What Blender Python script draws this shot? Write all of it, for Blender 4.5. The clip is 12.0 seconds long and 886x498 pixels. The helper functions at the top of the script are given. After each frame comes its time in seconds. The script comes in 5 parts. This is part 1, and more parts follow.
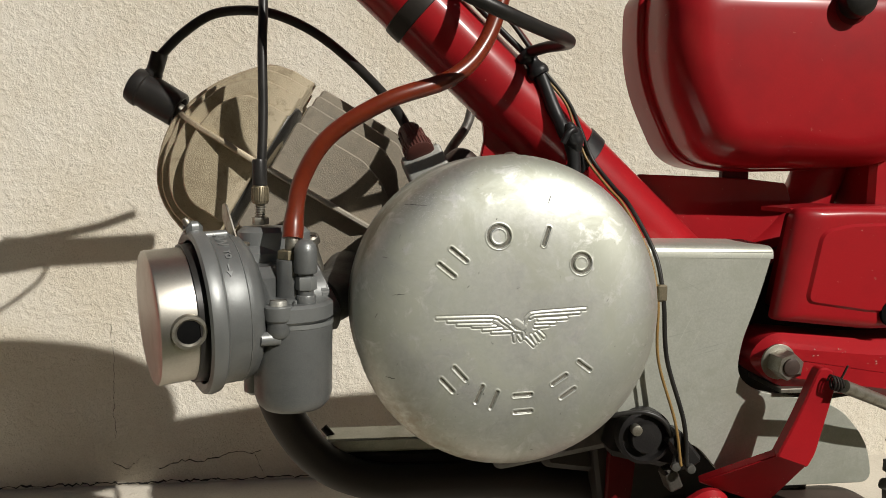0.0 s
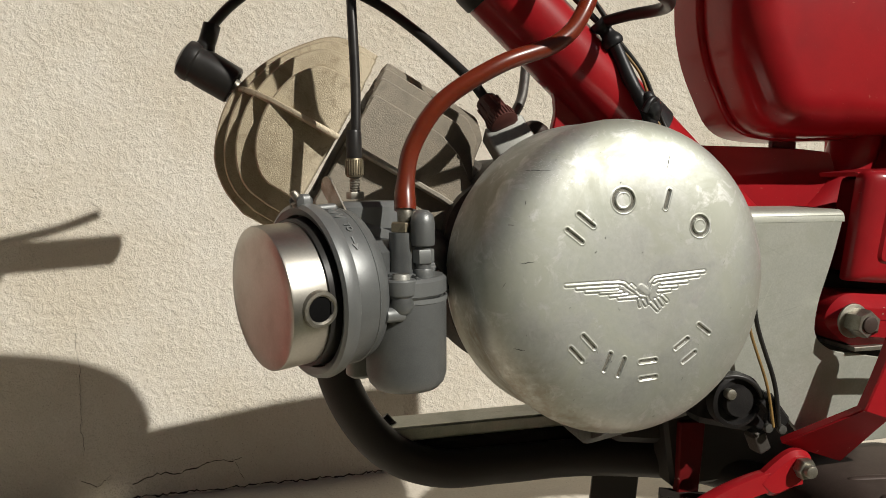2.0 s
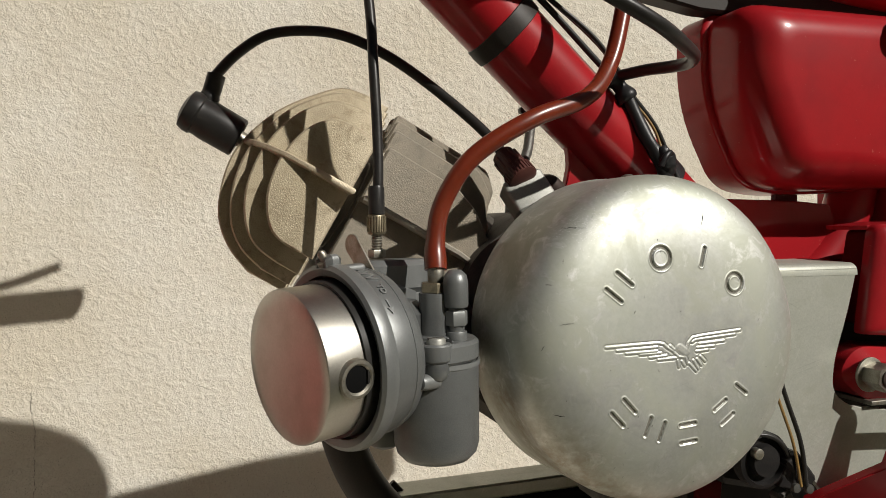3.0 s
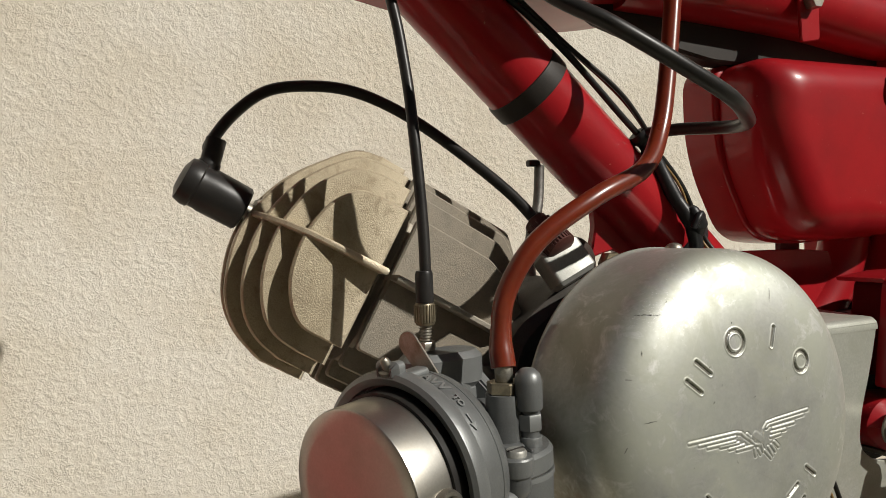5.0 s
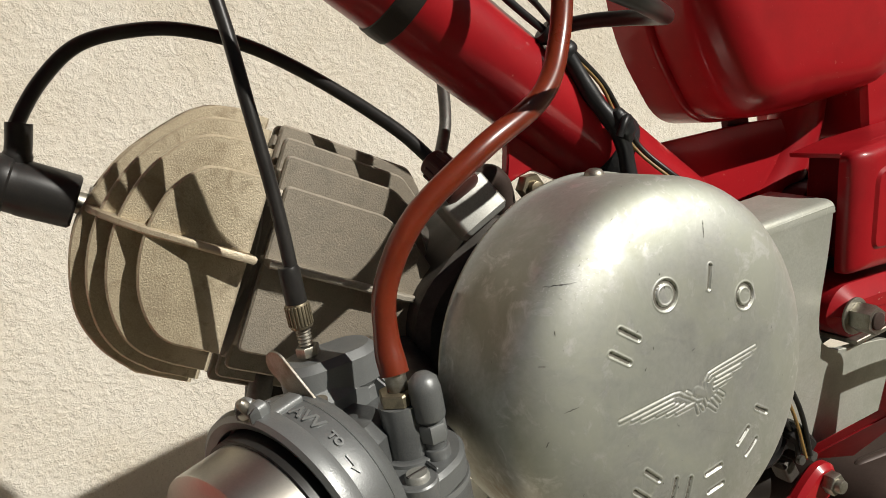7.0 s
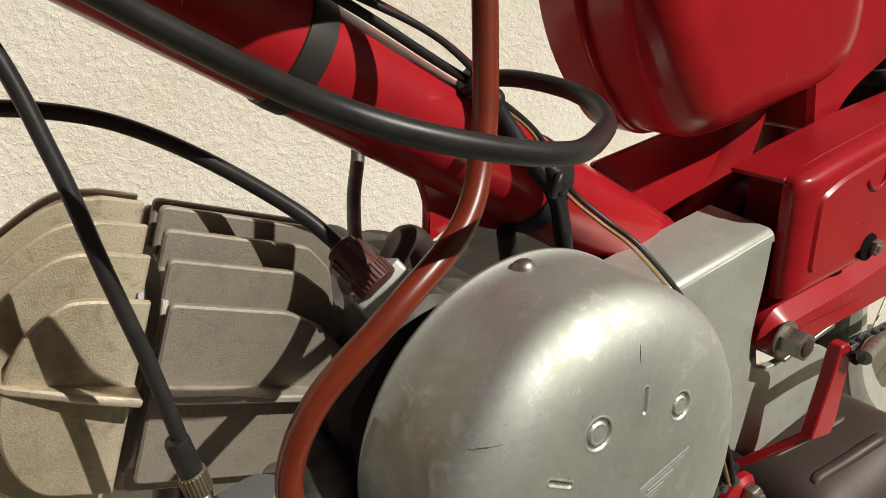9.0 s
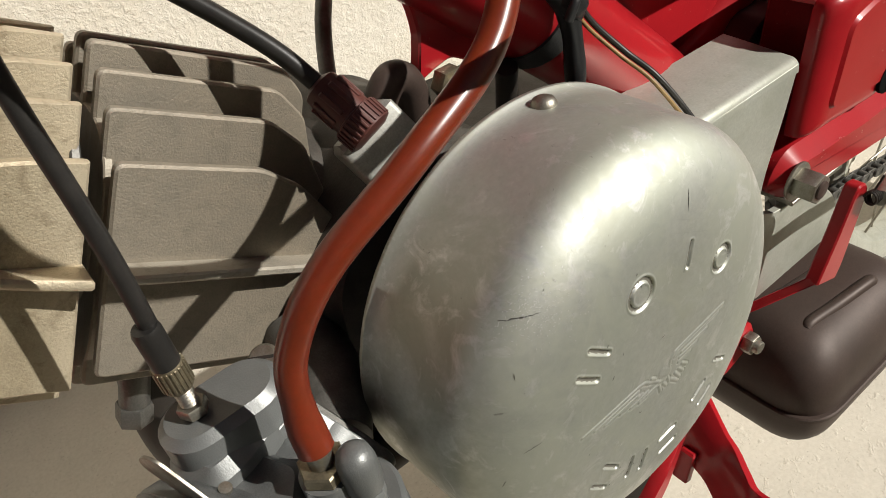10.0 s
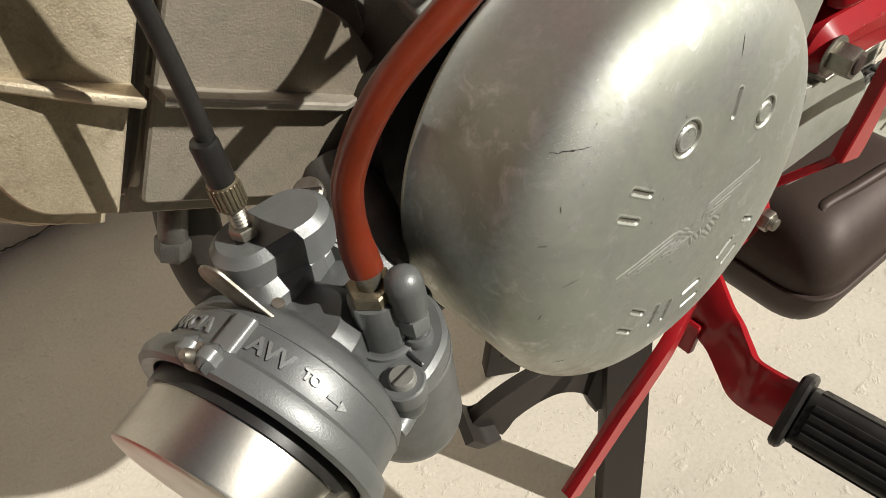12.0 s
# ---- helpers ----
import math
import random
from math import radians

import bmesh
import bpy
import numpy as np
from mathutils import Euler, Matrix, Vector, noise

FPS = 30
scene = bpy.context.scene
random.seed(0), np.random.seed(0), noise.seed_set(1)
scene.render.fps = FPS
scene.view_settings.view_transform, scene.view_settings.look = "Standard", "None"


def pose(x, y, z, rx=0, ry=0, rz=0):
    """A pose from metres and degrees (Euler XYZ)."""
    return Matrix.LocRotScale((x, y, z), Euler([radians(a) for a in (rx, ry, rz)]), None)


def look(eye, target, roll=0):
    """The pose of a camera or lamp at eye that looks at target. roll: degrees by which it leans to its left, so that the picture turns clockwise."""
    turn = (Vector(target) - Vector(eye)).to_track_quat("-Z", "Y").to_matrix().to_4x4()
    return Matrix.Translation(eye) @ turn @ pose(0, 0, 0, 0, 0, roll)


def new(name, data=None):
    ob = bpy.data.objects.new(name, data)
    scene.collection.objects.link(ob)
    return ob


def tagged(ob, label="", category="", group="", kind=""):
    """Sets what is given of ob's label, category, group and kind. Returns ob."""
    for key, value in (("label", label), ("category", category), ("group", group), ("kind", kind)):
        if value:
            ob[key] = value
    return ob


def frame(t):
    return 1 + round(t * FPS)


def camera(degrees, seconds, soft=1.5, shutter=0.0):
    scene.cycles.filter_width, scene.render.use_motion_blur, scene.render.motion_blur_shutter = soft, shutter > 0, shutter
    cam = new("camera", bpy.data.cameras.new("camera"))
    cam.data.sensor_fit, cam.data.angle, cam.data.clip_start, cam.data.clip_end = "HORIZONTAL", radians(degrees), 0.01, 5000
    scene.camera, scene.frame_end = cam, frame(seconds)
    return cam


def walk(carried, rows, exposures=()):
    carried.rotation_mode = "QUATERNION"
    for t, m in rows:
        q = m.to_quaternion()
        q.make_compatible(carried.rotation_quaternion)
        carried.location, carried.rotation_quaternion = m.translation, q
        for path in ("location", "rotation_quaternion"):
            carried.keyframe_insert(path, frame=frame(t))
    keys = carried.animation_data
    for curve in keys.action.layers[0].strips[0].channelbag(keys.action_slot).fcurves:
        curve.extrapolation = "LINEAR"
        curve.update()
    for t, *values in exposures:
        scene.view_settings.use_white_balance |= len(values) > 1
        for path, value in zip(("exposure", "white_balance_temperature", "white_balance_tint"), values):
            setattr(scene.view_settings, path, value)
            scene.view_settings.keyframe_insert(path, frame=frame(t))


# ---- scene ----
cam = camera(63.79, 12.0, soft=0.9)
PATH = [
    (0, (-0.08307, -0.38452, 0.56339), (0.03794, 0.60298, 0.46240), 0.594),
    (0.5, (-0.12165, -0.38201, 0.55762), (0.01669, 0.60403, 0.46491), 0.236),
    (1, (-0.14345, -0.37988, 0.54786), (0.02268, 0.60269, 0.46445), -0.105),
    (1.5, (-0.16819, -0.36778, 0.53997), (0.02665, 0.60942, 0.45564), -0.397),
    (2, (-0.19083, -0.35321, 0.54386), (0.04090, 0.61461, 0.44573), -0.790),
    (2.5, (-0.20643, -0.33590, 0.55084), (0.05437, 0.62754, 0.48943), -0.850),
    (3, (-0.22689, -0.32393, 0.55135), (0.07124, 0.62990, 0.51492), -0.964),
    (3.2, (-0.23323, -0.31749, 0.55344), (0.07915, 0.63185, 0.51918), -0.807),
    (4.8, (-0.28912, -0.26733, 0.58544), (0.13037, 0.63983, 0.55251), -1.048),
    (5, (-0.28338, -0.26032, 0.59462), (0.13477, 0.64753, 0.56373), -2.479),
    (5.5, (-0.26708, -0.25256, 0.60445), (0.17361, 0.64329, 0.54751), -2.785),
    (6, (-0.24630, -0.23936, 0.61974), (0.21512, 0.64230, 0.52096), -5.358),
    (6.5, (-0.23301, -0.22913, 0.62140), (0.21953, 0.64740, 0.45737), -8.962),
    (7, (-0.20643, -0.21926, 0.63890), (0.20565, 0.66009, 0.40028), -10.717),
    (7.5, (-0.18303, -0.23361, 0.70190), (0.20682, 0.61421, 0.34244), -9.714),
    (7.7, (-0.17807, -0.24132, 0.73514), (0.20716, 0.59147, 0.33759), -10.008),
    (9.3, (-0.14288, -0.14538, 0.72840), (0.28716, 0.62007, 0.24969), -12.159),
    (9.5, (-0.14676, -0.13526, 0.71671), (0.28025, 0.60281, 0.19429), -12.555),
    (10, (-0.14649, -0.11526, 0.70600), (0.25163, 0.55845, 0.08342), -12.403),
    (10.5, (-0.15469, -0.11190, 0.69660), (0.21149, 0.53124, 0.02408), -13.484),
    (11, (-0.16432, -0.11344, 0.69080), (0.17601, 0.50544, -0.01713), -13.870),
    (11.5, (-0.17052, -0.11375, 0.69168), (0.16471, 0.49107, -0.03069), -13.830),
    (12, (-0.17247, -0.11670, 0.69504), (0.15896, 0.48516, -0.03154), -11.155),
]
walk(cam, [(t, look(eye, target, roll)) for t, eye, target, roll in PATH], [(0, -0.13), (5.2, -0.13), (7.4, 0.10), (9.3, 0.11), (10.3, 0.34), (11, 0.56), (11.6, 0.49), (12, 0.24)])

# ---- light ----
SUN = Vector((-0.75, 1.0, -0.9)).normalized()      # the way the sunlight travels
world = bpy.data.worlds.new("world")
scene.world = world
world.use_nodes = True
wn = world.node_tree.nodes
sky = wn.new("ShaderNodeTexSky")
sky.sky_type = "NISHITA"
sky.sun_disc = False
sky.sun_elevation = math.asin(-SUN.z)
sky.sun_rotation = math.atan2(-SUN.x, -SUN.y)
world.node_tree.links.new(sky.outputs[0], wn["Background"].inputs[0])
wn["Background"].inputs[1].default_value = 0.0135
sun_data = bpy.data.lights.new("sun", "SUN")
sun_data.energy, sun_data.angle, sun_data.color = 5.0, radians(0.6), (1.0, 0.957, 0.88)
sun = new("sun", sun_data)
sun.rotation_mode = "QUATERNION"
sun.rotation_quaternion = SUN.to_track_quat("-Z", "Y")


# ---- materials ----
def nodes_of(name):
    m = bpy.data.materials.new(name)
    m.use_nodes = True
    return m, m.node_tree.nodes, m.node_tree.links, m.node_tree.nodes["Principled BSDF"]


def ramp_of(n, stops):
    r = n.new("ShaderNodeValToRGB")
    while len(r.color_ramp.elements) < len(stops):
        r.color_ramp.elements.new(0.5)
    for e, (p, c) in zip(r.color_ramp.elements, stops):
        e.position, e.color = p, (*c, 1)
    return r


def noise_of(n, l, coord, scale, detail=4, rough=0.55, stretch=None, distortion=0.0):
    t = n.new("ShaderNodeTexNoise")
    t.inputs["Scale"].default_value, t.inputs["Detail"].default_value = scale, detail
    t.inputs["Roughness"].default_value, t.inputs["Distortion"].default_value = rough, distortion
    if stretch:
        mp = n.new("ShaderNodeMapping")
        mp.inputs["Scale"].default_value = stretch
        l.new(coord, mp.inputs[0])
        coord = mp.outputs[0]
    l.new(coord, t.inputs["Vector"])
    return t


def surface(name, colour, rough=0.5, metal=0.0, coat=0.0, vary=0.12, stain=None, stain_amount=0.3, stain_scale=60.0,
            grain=900.0, bump=0.08, stretch=None, rough_vary=0.1, chips=None, depth=0.0004, spec=0.5, edges=None, hair=0.0):
    """A surface with fine grain, wide stains, gloss that varies and a little relief."""
    m, n, l, b = nodes_of(name)
    co = n.new("ShaderNodeTexCoord").outputs["Object"]
    fine = noise_of(n, l, co, grain, 3, 0.6, stretch)
    wide = noise_of(n, l, co, stain_scale, 5, 0.6)
    dark = tuple(max(0, c * (1 - vary)) for c in colour)
    lite = tuple(min(1, c * (1 + vary)) for c in colour)
    r = ramp_of(n, [(0.3, dark), (0.7, lite)])
    l.new(fine.outputs[0], r.inputs[0])
    out = r.outputs[0]
    if stain:
        mix = n.new("ShaderNodeMix")
        mix.data_type = "RGBA"
        k = ramp_of(n, [(0.45, (0, 0, 0)), (0.75, (stain_amount,) * 3)])
        l.new(wide.outputs[0], k.inputs[0])
        l.new(k.outputs[0], mix.inputs[0])
        l.new(out, mix.inputs[6])
        mix.inputs[7].default_value = (*stain, 1)
        out = mix.outputs[2]
    if chips:
        spots = noise_of(n, l, co, 210.0, 6, 0.7)
        k = ramp_of(n, [(0.675, (0, 0, 0)), (0.70, (1, 1, 1))])
        l.new(spots.outputs[0], k.inputs[0])
        mix = n.new("ShaderNodeMix")
        mix.data_type = "RGBA"
        l.new(k.outputs[0], mix.inputs[0])
        l.new(out, mix.inputs[6])
        mix.inputs[7].default_value = (*chips, 1)
        out = mix.outputs[2]
    if edges:
        k = ramp_of(n, [(0.52, (0, 0, 0)), (0.60, (0.75, 0.75, 0.75))])
        l.new(n.new("ShaderNodeNewGeometry").outputs["Pointiness"], k.inputs[0])
        mix = n.new("ShaderNodeMix")
        mix.data_type = "RGBA"
        l.new(k.outputs[0], mix.inputs[0])
        l.new(out, mix.inputs[6])
        mix.inputs[7].default_value = (*edges, 1)
        out = mix.outputs[2]
    if hair:
        for turn in (0.25, 1.1, -0.5):
            sp = n.new("ShaderNodeMapping")
            sp.inputs["Rotation"].default_value = (0, turn, 0)
            l.new(co, sp.inputs[0])
            lines = noise_of(n, l, sp.outputs[0], 1.0, 2, 0.5, (14.0, 300.0, 900.0))
            k = ramp_of(n, [(0.66, (0, 0, 0)), (0.72, (hair,) * 3)])
            l.new(lines.outputs[0], k.inputs[0])
            mix = n.new("ShaderNodeMix")
            mix.data_type = "RGBA"
            l.new(k.outputs[0], mix.inputs[0])
            l.new(out, mix.inputs[6])
            mix.inputs[7].default_value = (*(c * (1.35 if turn > 1 else 0.55) for c in colour), 1)
            out = mix.outputs[2]
    l.new(out, b.inputs["Base Color"])
    rr = n.new("ShaderNodeMapRange")
    rr.inputs["To Min"].default_value, rr.inputs["To Max"].default_value = max(0.02, rough - rough_vary), min(1, rough + rough_vary)
    l.new(wide.outputs[0], rr.inputs[0])
    l.new(rr.outputs[0], b.inputs["Roughness"])
    b.inputs["Metallic"].default_value = metal
    b.inputs["Specular IOR Level"].default_value = spec
    b.inputs["Coat Weight"].default_value = coat
    b.inputs["Coat Roughness"].default_value = 0.12
    bp = n.new("ShaderNodeBump")
    bp.inputs["Strength"].default_value, bp.inputs["Distance"].default_value = bump, depth
    l.new(fine.outputs[0], bp.inputs["Height"])
    l.new(bp.outputs[0], b.inputs["Normal"])
    return m


def plaster(name, colour, tint, pit=1.0, size=1.0, turn=(0, 0.75, 0), sparse=(0.44, 0.60, 0.04), rough_gain=0.55, soft_gain=0.6, patch=80.0):
    """Rough render: torn trowel tracks that lean one way, grains, soft swellings, and wide patches of two hues."""
    m, n, l, b = nodes_of(name)
    co = n.new("ShaderNodeTexCoord").outputs["Object"]
    spin = n.new("ShaderNodeMapping")
    spin.inputs["Rotation"].default_value = turn
    l.new(co, spin.inputs[0])
    lean = n.new("ShaderNodeMapping")
    lean.inputs["Scale"].default_value = (1.0, 1.0, 0.50) if turn[1] else (1.0, 0.30, 1.0)
    l.new(spin.outputs[0], lean.inputs[0])
    worm = noise_of(n, l, lean.outputs[0], 120.0 * size, 3, 0.55, distortion=0.2)
    rough = noise_of(n, l, co, 300.0 * size, 2, 0.6)
    fine = noise_of(n, l, co, 700.0 * size, 2, 0.6)
    soft = noise_of(n, l, lean.outputs[0], 26.0 * size, 3, 0.5)
    wide = noise_of(n, l, co, 4.0, 6, 0.65)
    where = noise_of(n, l, co, patch, 3, 0.6)
    ridge = ramp_of(n, [(0.38, (0.85, 0.85, 0.85)), (0.50, (1, 1, 1)), (0.530, (0.1, 0.1, 0.1)), (0.58, (0.75, 0.75, 0.75))])
    l.new(worm.outputs[0], ridge.inputs[0])
    amount = n.new("ShaderNodeMapRange")
    amount.inputs["From Min"].default_value, amount.inputs["From Max"].default_value = sparse[0], sparse[1]
    amount.inputs["To Min"].default_value, amount.inputs["To Max"].default_value = sparse[2], 1.0
    l.new(where.outputs[0], amount.inputs[0])

    def add(a, gain, c):
        k = n.new("ShaderNodeMath")
        k.operation = "MULTIPLY_ADD"
        l.new(a, k.inputs[0])
        if isinstance(gain, float):
            k.inputs[1].default_value = gain
        else:
            l.new(gain, k.inputs[1])
        if c is None:
            k.inputs[2].default_value = 0.0
        else:
            l.new(c, k.inputs[2])
        return k.outputs[0]

    h = add(ridge.outputs[0], amount.outputs[0], None)
    h = add(rough.outputs[0], rough_gain, h)
    h = add(fine.outputs[0], rough_gain * 0.3, h)
    h = add(soft.outputs[0], soft_gain, h)
    bp = n.new("ShaderNodeBump")
    bp.inputs["Strength"].default_value, bp.inputs["Distance"].default_value = pit, 0.0028 / size
    l.new(h, bp.inputs["Height"])
    l.new(bp.outputs[0], b.inputs["Normal"])
    c1 = ramp_of(n, [(0.34, tint), (0.62, colour)])
    l.new(wide.outputs[0], c1.inputs[0])
    c2 = ramp_of(n, [(0.3, (0.93, 0.925, 0.91)), (0.62, (1.02, 1.02, 1.02))])
    l.new(rough.outputs[0], c2.inputs[0])
    mul = n.new("ShaderNodeMix")
    mul.data_type, mul.blend_type = "RGBA", "MULTIPLY"
    mul.inputs[0].default_value = 1.0
    l.new(c1.outputs[0], mul.inputs[6])
    l.new(c2.outputs[0], mul.inputs[7])
    # small dark specks in the colour, in loose clusters
    specks = noise_of(n, l, co, 420.0 * size, 2, 0.5)
    cluster = noise_of(n, l, co, 18.0, 3, 0.6)
    k1, k2 = ramp_of(n, [(0.66, (0, 0, 0)), (0.71, (1, 1, 1))]), ramp_of(n, [(0.42, (0.1, 0.1, 0.1)), (0.66, (0.75, 0.75, 0.75))])
    l.new(specks.outputs[0], k1.inputs[0])
    l.new(cluster.outputs[0], k2.inputs[0])
    both = n.new("ShaderNodeMath")
    both.operation = "MULTIPLY"
    l.new(k1.outputs[0], both.inputs[0])
    l.new(k2.outputs[0], both.inputs[1])
    speck_mix = n.new("ShaderNodeMix")
    speck_mix.data_type = "RGBA"
    l.new(both.outputs[0], speck_mix.inputs[0])
    l.new(mul.outputs[2], speck_mix.inputs[6])
    speck_mix.inputs[7].default_value = (0.20, 0.17, 0.13, 1)
    l.new(speck_mix.outputs[2], b.inputs["Base Color"])
    b.inputs["Roughness"].default_value = 0.92
    return m


WALL = plaster("wall_render", (0.635, 0.602, 0.53), (0.575, 0.527, 0.435), 0.52, sparse=(0.42, 0.60, 0.12), rough_gain=0.62, patch=90.0)
CONCRETE = plaster("concrete", (0.60, 0.555, 0.475), (0.52, 0.48, 0.41), 0.30, 0.7, (0, 0, 0.6), (0.57, 0.72, 0.0), 0.22, 0.25, 60.0)
EARTH = surface("dark_green_earth", (0.11, 0.115, 0.06), 0.95, 0.0, stain=(0.07, 0.06, 0.04), stain_amount=0.7, stain_scale=3.0, grain=40, bump=0.8, vary=0.3, depth=0.01, spec=0.2)
CRACK = surface("crack_grime", (0.035, 0.032, 0.028), 0.9, 0.0, stain=(0.08, 0.07, 0.06), stain_amount=0.5)
COVER = surface("polished_aluminium", (0.555, 0.567, 0.53), 0.53, 0.88, stain=(0.40, 0.425, 0.355), stain_amount=0.9, stain_scale=15, grain=420, bump=0.06, rough_vary=0.16, vary=0.07, hair=0.16)
def rim_grime(m, at, reach, tint):
    """Brown grime that has dried on one spot of a surface."""
    n, l = m.node_tree.nodes, m.node_tree.links
    b = n["Principled BSDF"]
    co = n.new("ShaderNodeTexCoord").outputs["Object"]
    away = n.new("ShaderNodeVectorMath")
    away.operation = "DISTANCE"
    away.inputs[1].default_value = at
    l.new(co, away.inputs[0])
    near = n.new("ShaderNodeMapRange")
    near.inputs["From Min"].default_value, near.inputs["From Max"].default_value = reach, reach * 0.2
    l.new(away.outputs["Value"], near.inputs[0])
    spots = noise_of(n, l, co, 120.0, 5, 0.7)
    k = ramp_of(n, [(0.34, (0, 0, 0)), (0.60, (0.62, 0.62, 0.62))])
    l.new(spots.outputs[0], k.inputs[0])
    both = n.new("ShaderNodeMath")
    both.operation = "MULTIPLY"
    l.new(k.outputs[0], both.inputs[0])
    l.new(near.outputs[0], both.inputs[1])
    mix = n.new("ShaderNodeMix")
    mix.data_type = "RGBA"
    l.new(both.outputs[0], mix.inputs[0])
    l.new(b.inputs["Base Color"].links[0].from_socket, mix.inputs[6])
    mix.inputs[7].default_value = (*tint, 1)
    l.new(mix.outputs[2], b.inputs["Base Color"])


def tarnish(m, scale, low, high, tint, amount, rough_add=0.0):
    """Cloudy oxide patches over a metal, with a duller gloss where they lie."""
    n, l = m.node_tree.nodes, m.node_tree.links
    b = n["Principled BSDF"]
    co = n.new("ShaderNodeTexCoord").outputs["Object"]
    cloud = noise_of(n, l, co, scale, 7, 0.68, distortion=0.6)
    k = ramp_of(n, [(low, (0, 0, 0)), (high, (amount,) * 3)])
    l.new(cloud.outputs[0], k.inputs[0])
    mix = n.new("ShaderNodeMix")
    mix.data_type = "RGBA"
    l.new(k.outputs[0], mix.inputs[0])
    l.new(b.inputs["Base Color"].links[0].from_socket, mix.inputs[6])
    mix.inputs[7].default_value = (*tint, 1)
    l.new(mix.outputs[2], b.inputs["Base Color"])
    if rough_add:
        gloss = n.new("ShaderNodeMath")
        gloss.operation = "MULTIPLY_ADD"
        l.new(k.outputs[0], gloss.inputs[0])
        gloss.inputs[1].default_value = rough_add
        l.new(b.inputs["Roughness"].links[0].from_socket, gloss.inputs[2])
        l.new(gloss.outputs[0], b.inputs["Roughness"])


tarnish(COVER, 24.0, 0.46, 0.60, (0.43, 0.44, 0.375), 0.75, 0.12)
tarnish(COVER, 75.0, 0.55, 0.68, (0.80, 0.80, 0.79), 0.6, -0.16)
tarnish(COVER, 230.0, 0.665, 0.72, (0.16, 0.155, 0.14), 0.7)
for spot, reach in (((-0.058, 0.016, 0.420), 0.036), ((-0.026, 0.020, 0.400), 0.028), ((-0.079, 0.032, 0.452), 0.030)):
    rim_grime(COVER, spot, reach, (0.27, 0.19, 0.115))
GROOVE = surface("dull_pressed_aluminium", (0.165, 0.157, 0.132), 0.7, 0.4, stain=(0.13, 0.12, 0.095), stain_amount=0.8, stain_scale=160, grain=900, bump=0.1)
PRIMER = surface("bare_primer", (0.42, 0.26, 0.20), 0.7, 0.0, stain=(0.25, 0.15, 0.10), stain_amount=0.6, stain_scale=200)
SCUFF = surface("bright_scuff", (0.74, 0.74, 0.72), 0.5, 0.8, grain=900)
SHEET = surface("sheet_aluminium", (0.475, 0.485, 0.43), 0.44, 0.5, stain=(0.33, 0.34, 0.28), stain_amount=0.75, stain_scale=26, grain=700, bump=0.06, vary=0.08, hair=0.3)
HEADCAST = surface("head_casting", (0.33, 0.275, 0.18), 0.5, 0.4, stain=(0.18, 0.14, 0.085), stain_amount=0.75, stain_scale=50, grain=1100, bump=0.85, vary=0.22, edges=(0.62, 0.54, 0.40))
BARRELCAST = surface("barrel_casting", (0.172, 0.138, 0.095), 0.55, 0.35, stain=(0.072, 0.060, 0.044), stain_amount=0.75, stain_scale=45, grain=1100, bump=0.75, vary=0.2, edges=(0.40, 0.37, 0.31))
CRANKCAST = surface("crankcase_casting", (0.125, 0.122, 0.112), 0.5, 0.6, stain=(0.035, 0.032, 0.028), stain_amount=0.9, stain_scale=45, grain=1000, bump=0.5)
# near-black casting; on the cylinder foot this darkness stands for shade
DARKCAST = surface("near_black_casting", (0.070, 0.063, 0.055), 0.55, 0.3, stain=(0.022, 0.019, 0.016), stain_amount=0.8, stain_scale=50, grain=900, bump=0.5, spec=0.3)
PLATE = surface("pale_cast_alloy", (0.31, 0.31, 0.285), 0.5, 0.5, stain=(0.22, 0.21, 0.18), stain_amount=0.6, stain_scale=90, grain=1200, bump=0.2)
CARB = surface("grey_casting", (0.122, 0.127, 0.126), 0.40, 0.4, stain=(0.075, 0.079, 0.077), stain_amount=0.65, stain_scale=90, grain=1500, bump=0.25, edges=(0.26, 0.27, 0.265))
CANMETAL = surface("plated_tin", (0.45, 0.435, 0.395), 0.36, 0.97, stain=(0.31, 0.285, 0.24), stain_amount=0.6, stain_scale=40, grain=900, bump=0.04, vary=0.05, rough_vary=0.09)
STEEL = surface("zinc_steel", (0.34, 0.325, 0.28), 0.44, 0.9, stain=(0.16, 0.12, 0.075), stain_amount=0.65, stain_scale=160, grain=1500, bump=0.2)
BRASS = surface("dull_brass", (0.30, 0.26, 0.18), 0.45, 0.85, stain=(0.12, 0.10, 0.07), stain_amount=0.6, stain_scale=250, grain=1500, bump=0.1)
RED = surface("red_enamel", (0.325, 0.0105, 0.0150), 0.36, 0.0, coat=0.4, stain=(0.20, 0.006, 0.010), stain_amount=0.6, stain_scale=25, grain=800, bump=0.02, vary=0.05, chips=(0.40, 0.10, 0.08), spec=0.15)
# darker, chipped copy of the red enamel; shade on parts put into colour
REDDARK = surface("red_enamel_shaded_worn", (0.105, 0.005, 0.006), 0.5, 0.0, coat=0.1, stain=(0.06, 0.005, 0.005), stain_amount=0.6, stain_scale=40, grain=800, bump=0.04, vary=0.08, chips=(0.3, 0.16, 0.13), spec=0.12)
BLACK = surface("black_rubber", (0.018, 0.017, 0.016), 0.38, 0.0, stain=(0.038, 0.034, 0.030), stain_amount=0.45, stain_scale=90, grain=1200, bump=0.08, spec=0.3)
DUSTRUBBER = surface("dusty_rubber", (0.155, 0.150, 0.128), 0.75, 0.0, stain=(0.095, 0.092, 0.080), stain_amount=0.7, stain_scale=40, grain=900, bump=0.15, spec=0.25)
